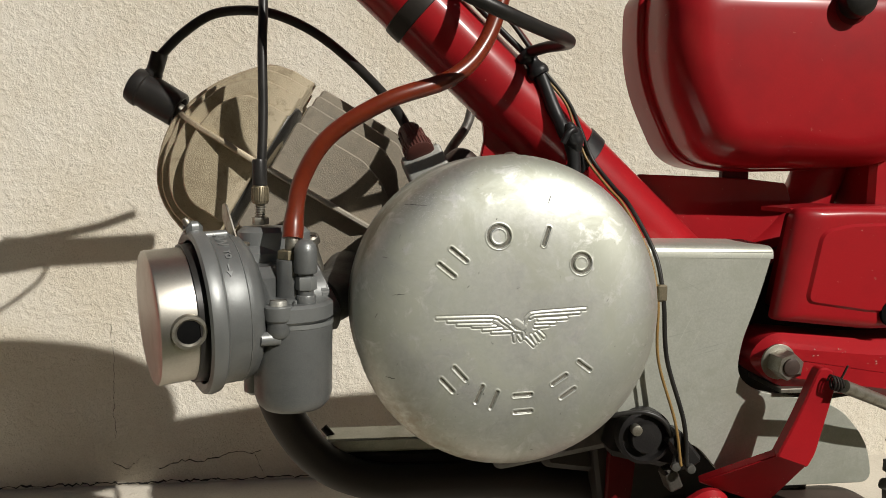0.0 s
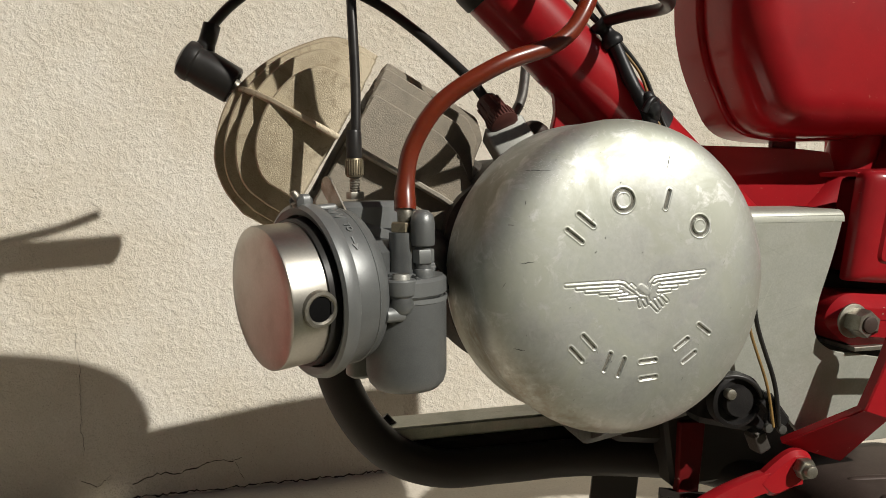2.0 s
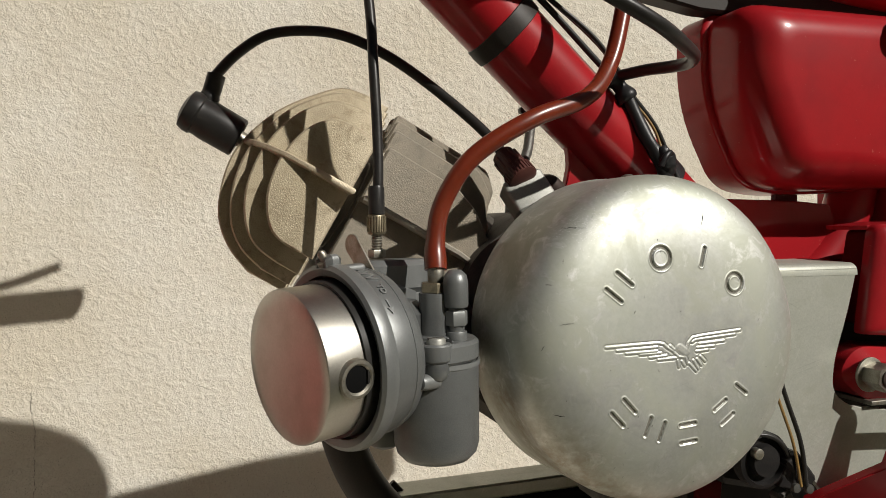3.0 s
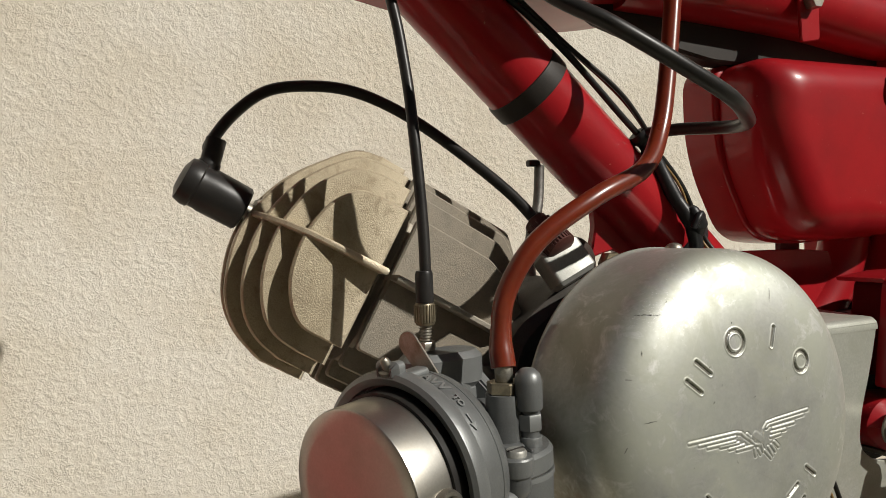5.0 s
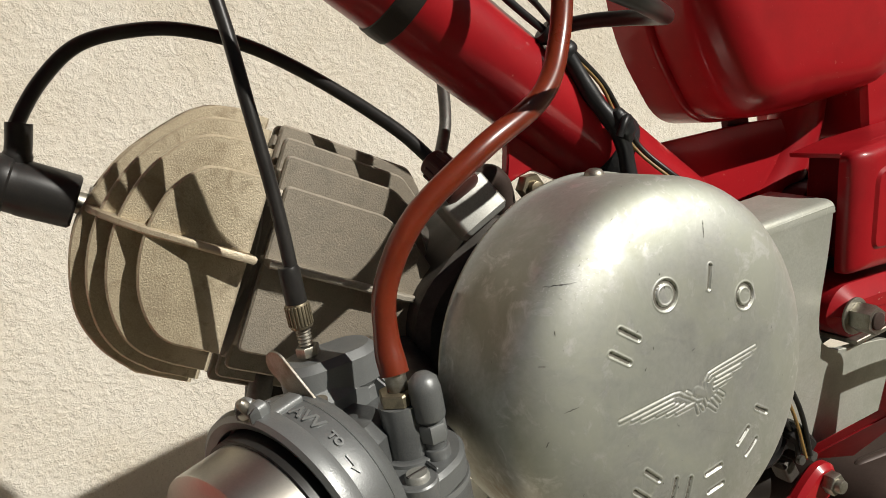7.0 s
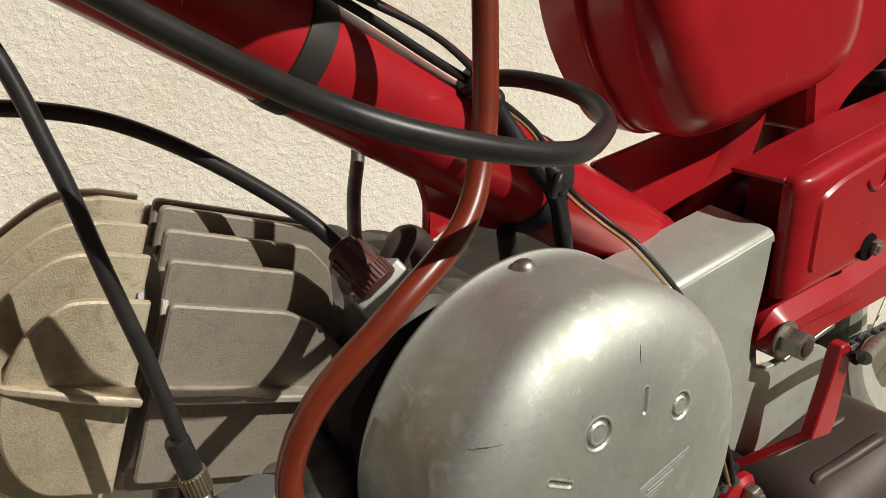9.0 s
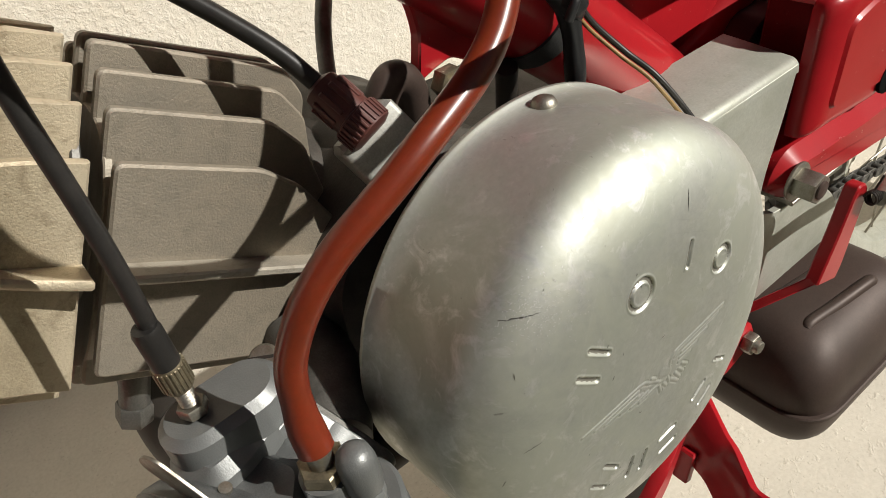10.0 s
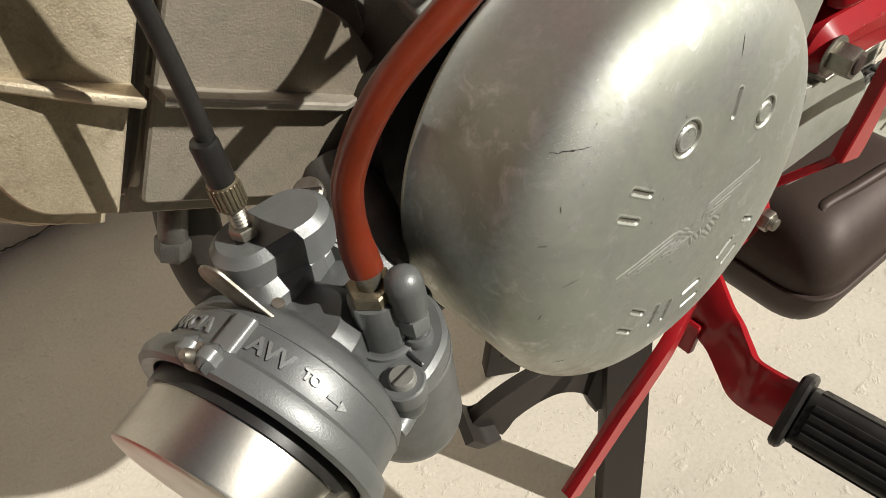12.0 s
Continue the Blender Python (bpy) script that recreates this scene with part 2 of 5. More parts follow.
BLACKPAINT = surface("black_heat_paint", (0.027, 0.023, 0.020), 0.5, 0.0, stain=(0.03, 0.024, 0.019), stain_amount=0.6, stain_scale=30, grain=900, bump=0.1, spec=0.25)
TAPE = surface("black_tape", (0.015, 0.015, 0.016), 0.42, 0.0, stain=(0.016, 0.016, 0.016), stain_amount=0.4, grain=600, bump=0.3, spec=0.3)
BROWN = surface("brown_bakelite", (0.085, 0.028, 0.022), 0.45, 0.0, stain=(0.05, 0.02, 0.017), stain_amount=0.4, grain=1000, bump=0.1)
MUFFLER = surface("brown_grey_paint", (0.060, 0.042, 0.035), 0.52, 0.2, stain=(0.032, 0.023, 0.019), stain_amount=0.6, stain_scale=18, grain=700, bump=0.05, spec=0.3)
YELLOW = surface("yellow_insulation", (0.25, 0.15, 0.045), 0.45, 0.0, stain=(0.10, 0.07, 0.03), stain_amount=0.6, stain_scale=150)
LEATHER = surface("black_leather", (0.012, 0.011, 0.010), 0.5, 0.0, grain=400, bump=0.3, spec=0.3)
# black bakelite made darker still, with the shade on the switch in it
SHADEBLACK = surface("shaded_black_bakelite", (0.011, 0.010, 0.010), 0.55, 0.0, stain=(0.022, 0.020, 0.018), stain_amount=0.5, stain_scale=120, grain=900, bump=0.3, spec=0.22)
# near black, painted on discs as the unlit depth of a hole
HOLLOW = surface("unlit_hollow", (0.004, 0.004, 0.004), 0.9, 0.0, spec=0.1)
HOSE = surface("amber_hose", (0.158, 0.024, 0.009), 0.30, 0.0, coat=0.05, stain=(0.09, 0.014, 0.006), stain_amount=0.6, stain_scale=40, grain=500, bump=0.02, vary=0.08)
tarnish(SHEET, 45.0, 0.50, 0.68, (0.36, 0.36, 0.29), 0.5, 0.08)
tarnish(HEADCAST, 120.0, 0.52, 0.66, (0.20, 0.155, 0.095), 0.5, 0.08)
tarnish(BARRELCAST, 110.0, 0.52, 0.66, (0.17, 0.15, 0.115), 0.5, 0.08)
hb = HOSE.node_tree.nodes["Principled BSDF"]
hb.inputs["Subsurface Weight"].default_value = 0.35
hb.inputs["Subsurface Radius"].default_value = (0.012, 0.003, 0.001)
hb.inputs["Subsurface Scale"].default_value = 0.6


# ---- building helpers ----
def part(name, bm, material, parent=None, label="", smooth=True):
    bmesh.ops.recalc_face_normals(bm, faces=bm.faces)
    me = bpy.data.meshes.new(name)
    bm.to_mesh(me)
    bm.free()
    me.materials.append(material)
    if smooth:
        me.polygons.foreach_set("use_smooth", [True] * len(me.polygons))
        me.set_sharp_from_angle(angle=radians(38))
    ob = new(name, me)
    if parent:
        ob.parent = parent
        if parent.type == "EMPTY":
            ob.matrix_parent_inverse = Matrix.Translation(-parent.location)
    return tagged(ob, label)


def basis(origin, ahead, up=(0, 0, 1)):
    """A frame whose z runs along ahead and whose y lies nearest to up."""
    z = Vector(ahead).normalized()
    x = Vector(up).cross(z)
    if x.length < 1e-4:
        x = Vector((1, 0, 0))
    x.normalize()
    y = z.cross(x)
    return Matrix.Translation(origin) @ Matrix((x, y, z)).transposed().to_4x4()


def lathe(profile, m=Matrix(), seg=48, bm=None):
    """Turns (radius, height) pairs about the frame's z."""
    bm = bm or bmesh.new()
    rings = []
    for r, h in profile:
        if r < 1e-5:
            rings.append([bm.verts.new(m @ Vector((0, 0, h)))])
        else:
            rings.append([bm.verts.new(m @ Vector((r * math.cos(a), r * math.sin(a), h))) for a in (2 * math.pi * k / seg for k in range(seg))])
    for a, b in zip(rings, rings[1:]):
        for k in range(seg):
            k2 = (k + 1) % seg
            if len(a) == 1 and len(b) > 1:
                bm.faces.new((a[0], b[k2], b[k]))
            elif len(b) == 1 and len(a) > 1:
                bm.faces.new((a[k], a[k2], b[0]))
            elif len(a) > 1:
                bm.faces.new((a[k], a[k2], b[k2], b[k]))
    return bm


def can(r, h0, h1, bevel=0.001, m=Matrix(), seg=40, bm=None):
    """A closed cylinder with rounded edges."""
    b = min(bevel, r * 0.9, abs(h1 - h0) * 0.45)
    return lathe([(0, h0), (r - b, h0), (r - b * 0.3, h0 + b * 0.3), (r, h0 + b), (r, h1 - b), (r - b * 0.3, h1 - b * 0.3), (r - b, h1), (0, h1)], m, seg, bm)


def hexnut(af, h0, h1, m=Matrix(), bore=0.0, bm=None):
    bm = bm or bmesh.new()
    r = af / math.sqrt(3)
    lo, hi, c0, c1 = [], [], [], []
    e = (h1 - h0) * 0.12
    for k in range(6):
        a = math.pi / 3 * k
        p = Vector((math.cos(a), math.sin(a), 0))
        c0.append(bm.verts.new(m @ (p * r * 0.93 + Vector((0, 0, h0)))))
        lo.append(bm.verts.new(m @ (p * r + Vector((0, 0, h0 + e)))))
        hi.append(bm.verts.new(m @ (p * r + Vector((0, 0, h1 - e)))))
        c1.append(bm.verts.new(m @ (p * r * 0.93 + Vector((0, 0, h1)))))
    for a, b in ((c0, lo), (lo, hi), (hi, c1)):
        for k in range(6):
            bm.faces.new((a[k], a[(k + 1) % 6], b[(k + 1) % 6], b[k]))
    bm.faces.new(c0)
    bm.faces.new(c1)
    return bm


def smooth_line(points, steps=8):
    p = [Vector(q) for q in points]
    p = [2 * p[0] - p[1]] + p + [2 * p[-1] - p[-2]]
    out = []
    for a, b, c, d in zip(p, p[1:], p[2:], p[3:]):
        for k in range(steps):
            t = k / steps
            out.append(0.5 * (2 * b + (c - a) * t + (2 * a - 5 * b + 4 * c - d) * t * t + (3 * b - a - 3 * c + d) * t ** 3))
    return out + [p[-2]]


def tube(points, radius, seg=16, steps=8, bm=None, smooth=True, widen=None):
    """A round bar, cable or hose along a line; widen(t) scales its radius."""
    bm = bm or bmesh.new()
    line = smooth_line(points, steps) if smooth else [Vector(q) for q in points]
    side, rings = None, []
    for k, p in enumerate(line):
        d = (line[min(k + 1, len(line) - 1)] - line[max(k - 1, 0)]).normalized()
        if side is None:
            side = d.orthogonal().normalized()
        side = (side - d * side.dot(d)).normalized()
        other = d.cross(side)
        r = radius * (widen(k / (len(line) - 1)) if widen else 1)
        rings.append([bm.verts.new(p + r * (math.cos(a) * side + math.sin(a) * other)) for a in (2 * math.pi * j / seg for j in range(seg))])
    for a, b in zip(rings, rings[1:]):
        for k in range(seg):
            bm.faces.new((a[k], a[(k + 1) % seg], b[(k + 1) % seg], b[k]))
    bm.faces.new(rings[0])
    bm.faces.new(rings[-1])
    return bm


def rounded(outline, radius, steps=5):
    """An outline of 2D corners with each corner rounded; a corner may carry its own radius as a third number."""
    out, n = [], len(outline)
    for k in range(n):
        p = Vector(outline[k][:2])
        r = outline[k][2] if len(outline[k]) > 2 else radius
        a, b = Vector(outline[k - 1][:2]) - p, Vector(outline[(k + 1) % n][:2]) - p
        cut = min(r, a.length * 0.48, b.length * 0.48)
        s, e = p + a.normalized() * cut, p + b.normalized() * cut
        for j in range(steps + 1):
            t = j / steps
            out.append((1 - t) ** 2 * s + 2 * t * (1 - t) * p + t * t * e)
    return out


def slab(outline, h0, h1, m=Matrix(), edge=0.0, bm=None):
    """A plate of that 2D outline between two heights of the frame, its rims chamfered by edge."""
    bm = bm or bmesh.new()
    pts = [Vector(p[:2]) for p in outline]
    mid = sum(pts, Vector((0, 0))) / len(pts)
    def ring(h, inset):
        res = []
        for k, p in enumerate(pts):
            d = pts[(k + 1) % len(pts)] - pts[k - 1]
            nrm = Vector((d.y, -d.x))
            nrm = nrm.normalized() if nrm.length > 1e-9 else Vector((0, 0))
            res.append(bm.verts.new(m @ Vector((*(p - nrm * inset * turn), h))))
        return res
    area = sum(a.x * b.y - a.y * b.x for a, b in zip(pts, pts[1:] + pts[:1]))
    turn = 1 if area > 0 else -1
    rings = [ring(h0, edge), ring(h0 + edge, 0), ring(h1 - edge, 0), ring(h1, edge)] if edge else [ring(h0, 0), ring(h1, 0)]
    for a, b in zip(rings, rings[1:]):
        for k in range(len(a)):
            bm.faces.new((a[k], a[(k + 1) % len(a)], b[(k + 1) % len(a)], b[k]))
    bm.faces.new(rings[0])
    bm.faces.new(rings[-1])
    return bm


def box(size, m=Matrix(), edge=0.002, bm=None):
    x, y, z = (v / 2 for v in size)
    return slab(rounded([(-x, -y), (x, -y), (x, y), (-x, y)], edge, 3), -z, z, m, min(edge, z * 0.6), bm)


# the side view's frame: x to the rear, y up, its z towards the viewer's side
SIDE = Matrix(((1, 0, 0, 0), (0, 0, -1, 0), (0, 1, 0, 0), (0, 0, 0, 1)))


def side_slab(outline, y_far, y_near, edge=0.001, bm=None):
    """A plate parallel to the bike's side, from depth y_far to y_near (nearer the viewer)."""
    return slab(outline, -y_far, -y_near, SIDE, edge, bm)


# ---- the place ----
def crack(line, width, parent):
    """A jagged dark crack on the wall's face."""
    rnd = random.Random(7)
    pts = []
    for (x0, z0), (x1, z1) in zip(line, line[1:]):
        n = max(2, int(math.hypot(x1 - x0, z1 - z0) / 0.006))
        for k in range(n):
            t = k / n
            pts.append((x0 + (x1 - x0) * t + rnd.uniform(-0.002, 0.002), z0 + (z1 - z0) * t + rnd.uniform(-0.0028, 0.0028)))
    bm = bmesh.new()
    rows = []
    for x, z in pts:
        w = width * rnd.uniform(0.25, 1.2)
        rows.append([bm.verts.new((x, 0.9212, z - w)), bm.verts.new((x, 0.9188, z)), bm.verts.new((x, 0.9212, z + w))])
    for a, b in zip(rows, rows[1:]):
        bm.faces.new((a[0], b[0], b[1], a[1]))
        bm.faces.new((a[1], b[1], b[2], a[2]))
    return part("crack", bm, CRACK, parent, smooth=False)


def build_place():
    # unseen yard floor, dark green to tint reflections and cut bounced light
    bm = slab([(-60, -60), (60, -60), (60, 60), (-60, 60)], -0.4, -0.04)
    tagged(part("ground", bm, EARTH, smooth=False), "unseen dark green earth added beyond the paving, cuts bounced light", "ground", kind="structure")
    bm = slab([(-7, -0.22), (7, -0.22), (7, 0.92), (-7, 0.92)], -0.12, 0.0)
    tagged(part("pavement", bm, CONCRETE, smooth=False), "pale rough concrete strip along the wall, dusty and stained", "pavement", kind="structure")
    bm = bmesh.new()
    bmesh.ops.create_cube(bm, size=1, matrix=Matrix.Translation((0, 0.92 + 0.15, 1.7)) @ Matrix.Diagonal((14, 0.3, 3.8, 1)))
    wall = tagged(part("wall_north", bm, WALL, smooth=False), "cream wall of rough trowelled render, cracked at its foot", "wall", kind="structure")
    # added unseen wall: shades the yard, dims sky fill and reflections
    bm = bmesh.new()
    bmesh.ops.create_cube(bm, size=1, matrix=Matrix.Translation((0, -3.15, 0.98)) @ Matrix.Diagonal((14, 0.3, 2.16, 1)))
    tagged(part("wall_south", bm, WALL, smooth=False), "unseen plain wall added across the yard to cut light from the front", "wall", kind="structure")
    crack([(-1.6, 0.004), (-0.9, 0.003), (-0.5, 0.004), (-0.1, 0.003), (0.4, 0.004)], 0.0035, wall)
    crack([(-0.44, 0.03), (-0.40, 0.042), (-0.36, 0.040), (-0.31, 0.055), (-0.27, 0.052), (-0.25, 0.058)], 0.0022, wall)
    crack([(-0.27, 0.052), (-0.262, 0.03), (-0.25, 0.012)], 0.0012, wall)
    crack([(-0.52, 0.045), (-0.495, 0.030), (-0.47, 0.05)], 0.0009, wall)
    crack([(-0.515, 0.30), (-0.512, 0.22), (-0.516, 0.14), (-0.513, 0.08)], 0.0006, wall)


build_place()

# ---- the motorcycle ----
bike = new("motorcycle")
bike.location = (0.1, 0.17, 0)
tagged(bike, "old red light motorcycle with polished flywheel cover, on its centre stand", "motorcycle")

CC = Vector((0.0078, 0.0, 0.4856))     # middle of the flywheel cover
COVER_LEAN = Matrix.Translation(CC + Vector((0, -0.0006, 0))) @ Matrix.Rotation(0.0338, 4, "Z") @ Matrix.Rotation(-0.0302, 4, "X") @ Matrix.Translation(-CC)
# the emblem: two fans of thin pressed ridges and a small body
STROKES = [
    [(-0.0471, 0.0003), (-0.0306, 0.0005), (-0.0157, 0.0005), (-0.0123, -0.0003), (-0.0101, -0.0022)],
    [(-0.0408, -0.0017), (-0.0164, -0.0016)],
    [(-0.0354, -0.0036), (-0.0165, -0.0037)],
    [(-0.0269, -0.0048), (-0.0142, -0.0049)],
    [(-0.0210, -0.0068), (-0.0107, -0.0065)],
    [(-0.0159, -0.0083), (-0.0044, -0.0082)],
    [(-0.0101, -0.0022), (-0.0066, -0.0044), (-0.0030, -0.0077), (0.0004, -0.0082)],
    [(-0.0082, -0.0014), (-0.0058, -0.0036)],
    [(0.0025, -0.0043), (0.0035, -0.0008), (0.0063, 0.0019), (0.0128, 0.0026), (0.0381, 0.0040)],
    [(0.0059, -0.0005), (0.0080, 0.0006), (0.0344, 0.0019)],
    [(0.0107, -0.0017), (0.0269, -0.0011)],
    [(0.0093, -0.0037), (0.0201, -0.0035)],
    [(0.0086, -0.0057), (0.0160, -0.0053)],
    [(0.0037, -0.0118), (0.0080, -0.0162)],
    [(0.0064, -0.0104), (0.0093, -0.0150)],
    [(0.0088, -0.0098), (0.0114, -0.0132)],
    [(0.0110, -0.0085), (0.0139, -0.0113)],
    [(-0.0037, -0.0096), (-0.0031, -0.0131)],
    [(-0.0010, -0.0103), (0.0006, -0.0128)],
    [(0.0015, -0.0083), (0.0025, -0.0117)],
]


def cover_relief(x, z):
    """Depth pressed into the cover's face at places x, z from its middle: plain grooves round it, thin ridges in the middle."""
    def near(ax, az, bx, bz):
        dx, dz = bx - ax, bz - az
        t = np.clip(((x - ax) * dx + (z - az) * dz) / (dx * dx + dz * dz + 1e-12), 0, 1)
        return np.hypot(x - ax - t * dx, z - az - t * dz)

    def step(d, lo, hi):
        t = np.clip((d - lo) / (hi - lo), 0, 1)
        return 1 - t * t * (3 - 2 * t)

    groove = np.full(x.shape, 9.0)
    for shape, r, deg, w, h in (("across", .0492, 141, .0125, .0125), ("ring", .0470, 105.4, .0134, .0134), ("bar", .0475, 72, .0005, .0115), ("ring", .0463, 40.2, .0122, .0122),
                                ("pair", .0508, 222.5, .0115, .0115), ("across", .0486, 247.5, .0110, .0115), ("pair", .0494, 272.7, .0115, .0115), ("pair", .0481, 302.9, .0110, .0115), ("bar", .0479, 323, .0004, .0105)):
        a = radians(deg)
        turn = a - math.pi / 2 if deg < 180 else a + math.pi / 2
        dx, dz = x - r * math.cos(a), z - r * math.sin(a)
        u, v = dx * math.cos(turn) + dz * math.sin(turn), -dx * math.sin(turn) + dz * math.cos(turn)
        if shape == "ring":
            d = np.abs(np.hypot(u, v) - w / 2 + 0.0009)
        elif shape == "across":
            d = np.hypot(np.maximum(np.abs(v) - h / 2 + 0.0009, 0), np.abs(np.abs(u) - w / 2 + 0.0009))
        elif shape == "pair":
            d = np.hypot(np.maximum(np.abs(u) - w / 2 + 0.0009, 0), np.abs(np.abs(v) - h / 2 + 0.0009))
        else:
            d = np.hypot(u, np.maximum(np.abs(v) - h / 2 + 0.0009, 0))
        groove = np.minimum(groove, d)
    depth = -0.00085 * step(groove, 0.00055, 0.00125) + 0.00022 * step(np.abs(groove - 0.0016), 0.0, 0.0006)
    line = np.full(x.shape, 9.0)
    for stroke in STROKES:
        for (ax, az), (bx, bz) in zip(stroke, stroke[1:]):
            line = np.minimum(line, near(ax, az, bx, bz))
    body = near(-0.0022, -0.0028, 0.0018, -0.0056)
    return depth + np.maximum(0.00018 * step(line, 0.0001, 0.00085), 0.00018 * step(body, 0.0012, 0.0026)) - 0.00016 * step(np.abs(line - 0.0012), 0.0, 0.0006) * (body > 0.003)


def build_cover():
    # a flat face that rolls over into the skirt without a kink, then a thin rim
    round_over = [(0.0921 * t, -0.0262 * (1 - math.sqrt(max(0.0, 1 - t ** 5)))) for t in [math.sin(math.pi / 2 * k / 46) for k in range(47)]]
    prof = round_over + [(0.0928, -0.055), (0.0930, -0.0690), (0.0938, -0.0694), (0.0938, -0.0715), (0.0905, -0.072), (0.089, -0.065)]
    # fine rings over the pressed face, coarser ones over the rolled edge
    seg = 840
    fine = np.linspace(0.0004, 0.0604, 176)
    outer = [p for p in prof if p[0] > 0.0612]
    flat = -0.0262 * (1 - np.sqrt(1 - (fine / 0.0921) ** 5))
    rad = np.concatenate([fine, [p[0] for p in outer]])
    dep = np.concatenate([flat, [p[1] for p in outer]])
    ang = np.arange(seg) * 2 * math.pi / seg
    gx, gz = rad[:, None] * np.cos(ang), rad[:, None] * np.sin(ang)
    gy = np.repeat(dep[:, None], seg, 1)
    gy[:176] += cover_relief(gx[:176], gz[:176])
    verts = np.stack([CC.x + gx, -gy, CC.z + gz], -1).reshape(-1, 3)
    row, col = np.meshgrid(np.arange(len(rad) - 1), np.arange(seg), indexing="ij")
    nxt = (col + 1) % seg
    quads = np.stack([row * seg + col, row * seg + nxt, (row + 1) * seg + nxt, (row + 1) * seg + col], -1).reshape(-1, 4)
    me = bpy.data.meshes.new("flywheel_cover")
    me.from_pydata(verts.tolist(), [], quads.tolist() + [list(range(seg))[::-1]])
    me.materials.append(COVER)
    me.materials.append(GROOVE)
    sunk = np.zeros(len(rad) * seg, bool)
    sunk[:176 * seg] = (cover_relief(gx[:176], gz[:176]) < -0.00035).ravel()
    me.polygons.foreach_set("material_index", np.append(sunk[quads].all(1), False).astype(np.int32))
    me.polygons.foreach_set("use_smooth", [True] * len(me.polygons))
    cover = new("flywheel_cover", me)
    cover.parent = bike
    cover.matrix_parent_inverse = Matrix.Translation(-bike.location)
    tagged(cover, "domed polished aluminium flywheel cover with pressed emblem, scratched and lightly dented")
    rnd = random.Random(3)

    def face_y(x, z):
        """The depth of the cover's face at a place, from its profile."""
        r = math.hypot(x - CC.x, z - CC.z)
        for (r0, h0), (r1, h1) in zip(prof, prof[1:]):
            if r0 <= r <= r1:
                return -(h0 + (h1 - h0) * (r - r0) / (r1 - r0))
        return None

    def mark(bm, x, z, ln, w, turn):
        """A thin ragged mark that lies on the cover's face."""
        rows = []
        n = max(2, int(ln / 0.0008))
        for k in range(n + 1):
            t = k / n - 0.5
            px, pz = x + ln * t * math.cos(turn), z + ln * t * math.sin(turn) + rnd.uniform(-0.0002, 0.0002)
            y = face_y(px, pz)
            if y is not None and math.hypot(px - CC.x, pz - CC.z) < 0.089:
                half = w * (1 - abs(2 * t)) * rnd.uniform(0.5, 1.1) + 0.00004
                pair = [(px + half * math.sin(turn), pz - half * math.cos(turn)), (px - half * math.sin(turn), pz + half * math.cos(turn))]
                ys = [face_y(*q) for q in pair]
                if None not in ys:
                    rows.append([bm.verts.new((q[0], v - 0.00012, q[1])) for q, v in zip(pair, ys)])
        for a, b in zip(rows, rows[1:]):
            bm.faces.new((a[0], b[0], b[1], a[1]))

    for x, z, ln, turn in ((-0.0505, 0.5480, 0.013, -0.05), (-0.0600, 0.4990, 0.007, 0.1), (0.0250, 0.5520, 0.008, 1.2), (0.047, 0.5180, 0.004, 0.6), (-0.064, 0.452, 0.006, -0.2), (-0.045, 0.560, 0.004, 0.4), (-0.072, 0.487, 0.003, 1.0)):
        bm = bmesh.new()
        mark(bm, x, z, ln, 0.00026, turn)
        part("scratch", bm, CRACK, cover, smooth=False)
    bm = bmesh.new()
    for k in range(420):
        mark(bm, -0.047 + rnd.gauss(0, 0.009), 0.5500 + rnd.gauss(0, 0.0065), rnd.uniform(0.0003, 0.0009), rnd.uniform(0.00004, 0.00012), rnd.uniform(-0.8, 1.0))
    tagged(part("scuff_patch", bm, SCUFF, cover, smooth=False), kind="stuff")
    bm = bmesh.new()
    for k in range(16):
        a, r = rnd.uniform(1.6, 5.2), 0.085 * math.sqrt(rnd.random())
        mark(bm, CC.x + r * math.cos(a), CC.z + r * math.sin(a), rnd.uniform(0.0008, 0.0022), rnd.uniform(0.0001, 0.00028), rnd.uniform(-0.4, 1.4))
    tagged(part("speck_spatter", bm, CRACK, cover, smooth=False), kind="stuff")
    screw = basis((0.0165, 0.060, 0.5760), (0.05, 0, 1), (0, 1, 0))
    part("cover_screw", lathe([(0.0052, 0), (0.0052, 0.0022), (0.0042, 0.0042), (0.0022, 0.0052), (0, 0.0055)], screw, 24), STEEL, cover, "domed steel screw")
    for ob in (cover, *cover.children):
        ob.data.transform(COVER_LEAN)


build_cover()

# ---- cylinder ----
TH = radians(30.5)
AX, UP = Vector((-math.cos(TH), 0, math.sin(TH))), Vector((math.sin(TH), 0, math.cos(TH)))
CYL = Vector((-0.1486, 0, 0.5715)) - 0.003 * UP
YC = 0.1695
# frame of a fin: x along the cylinder (towards the head), y across it upwards, z towards the viewer
FIN = Matrix(((AX.x, UP.x, 0, CYL.x), (0, 0, -1, 0), (AX.z, UP.z, 0, CYL.z), (0, 0, 0, 1)))
FIN_Y = [YC + 0.014 * (k - 3.5) for k in range(8)]
FIN_TOP = [0.0410, 0.0560, 0.0655, 0.0725]
FIN_LOW = [0.0450, 0.0575, 0.0660, 0.0720]
FIN_END = [0.0472, 0.0590, 0.0665, 0.0735]

# the outline of the smallest and of the largest fin of the head, from its upper to its lower edge, in shares of length and height
SMALL_ARCH = [(0.30, 1.0), (0.53, 0.97), (0.68, 0.90), (0.86, 0.65), (0.96, 0.34), (1.0, -0.08), (0.92, -0.52), (0.73, -0.84), (0.52, -0.98), (0.25, -1.0)]
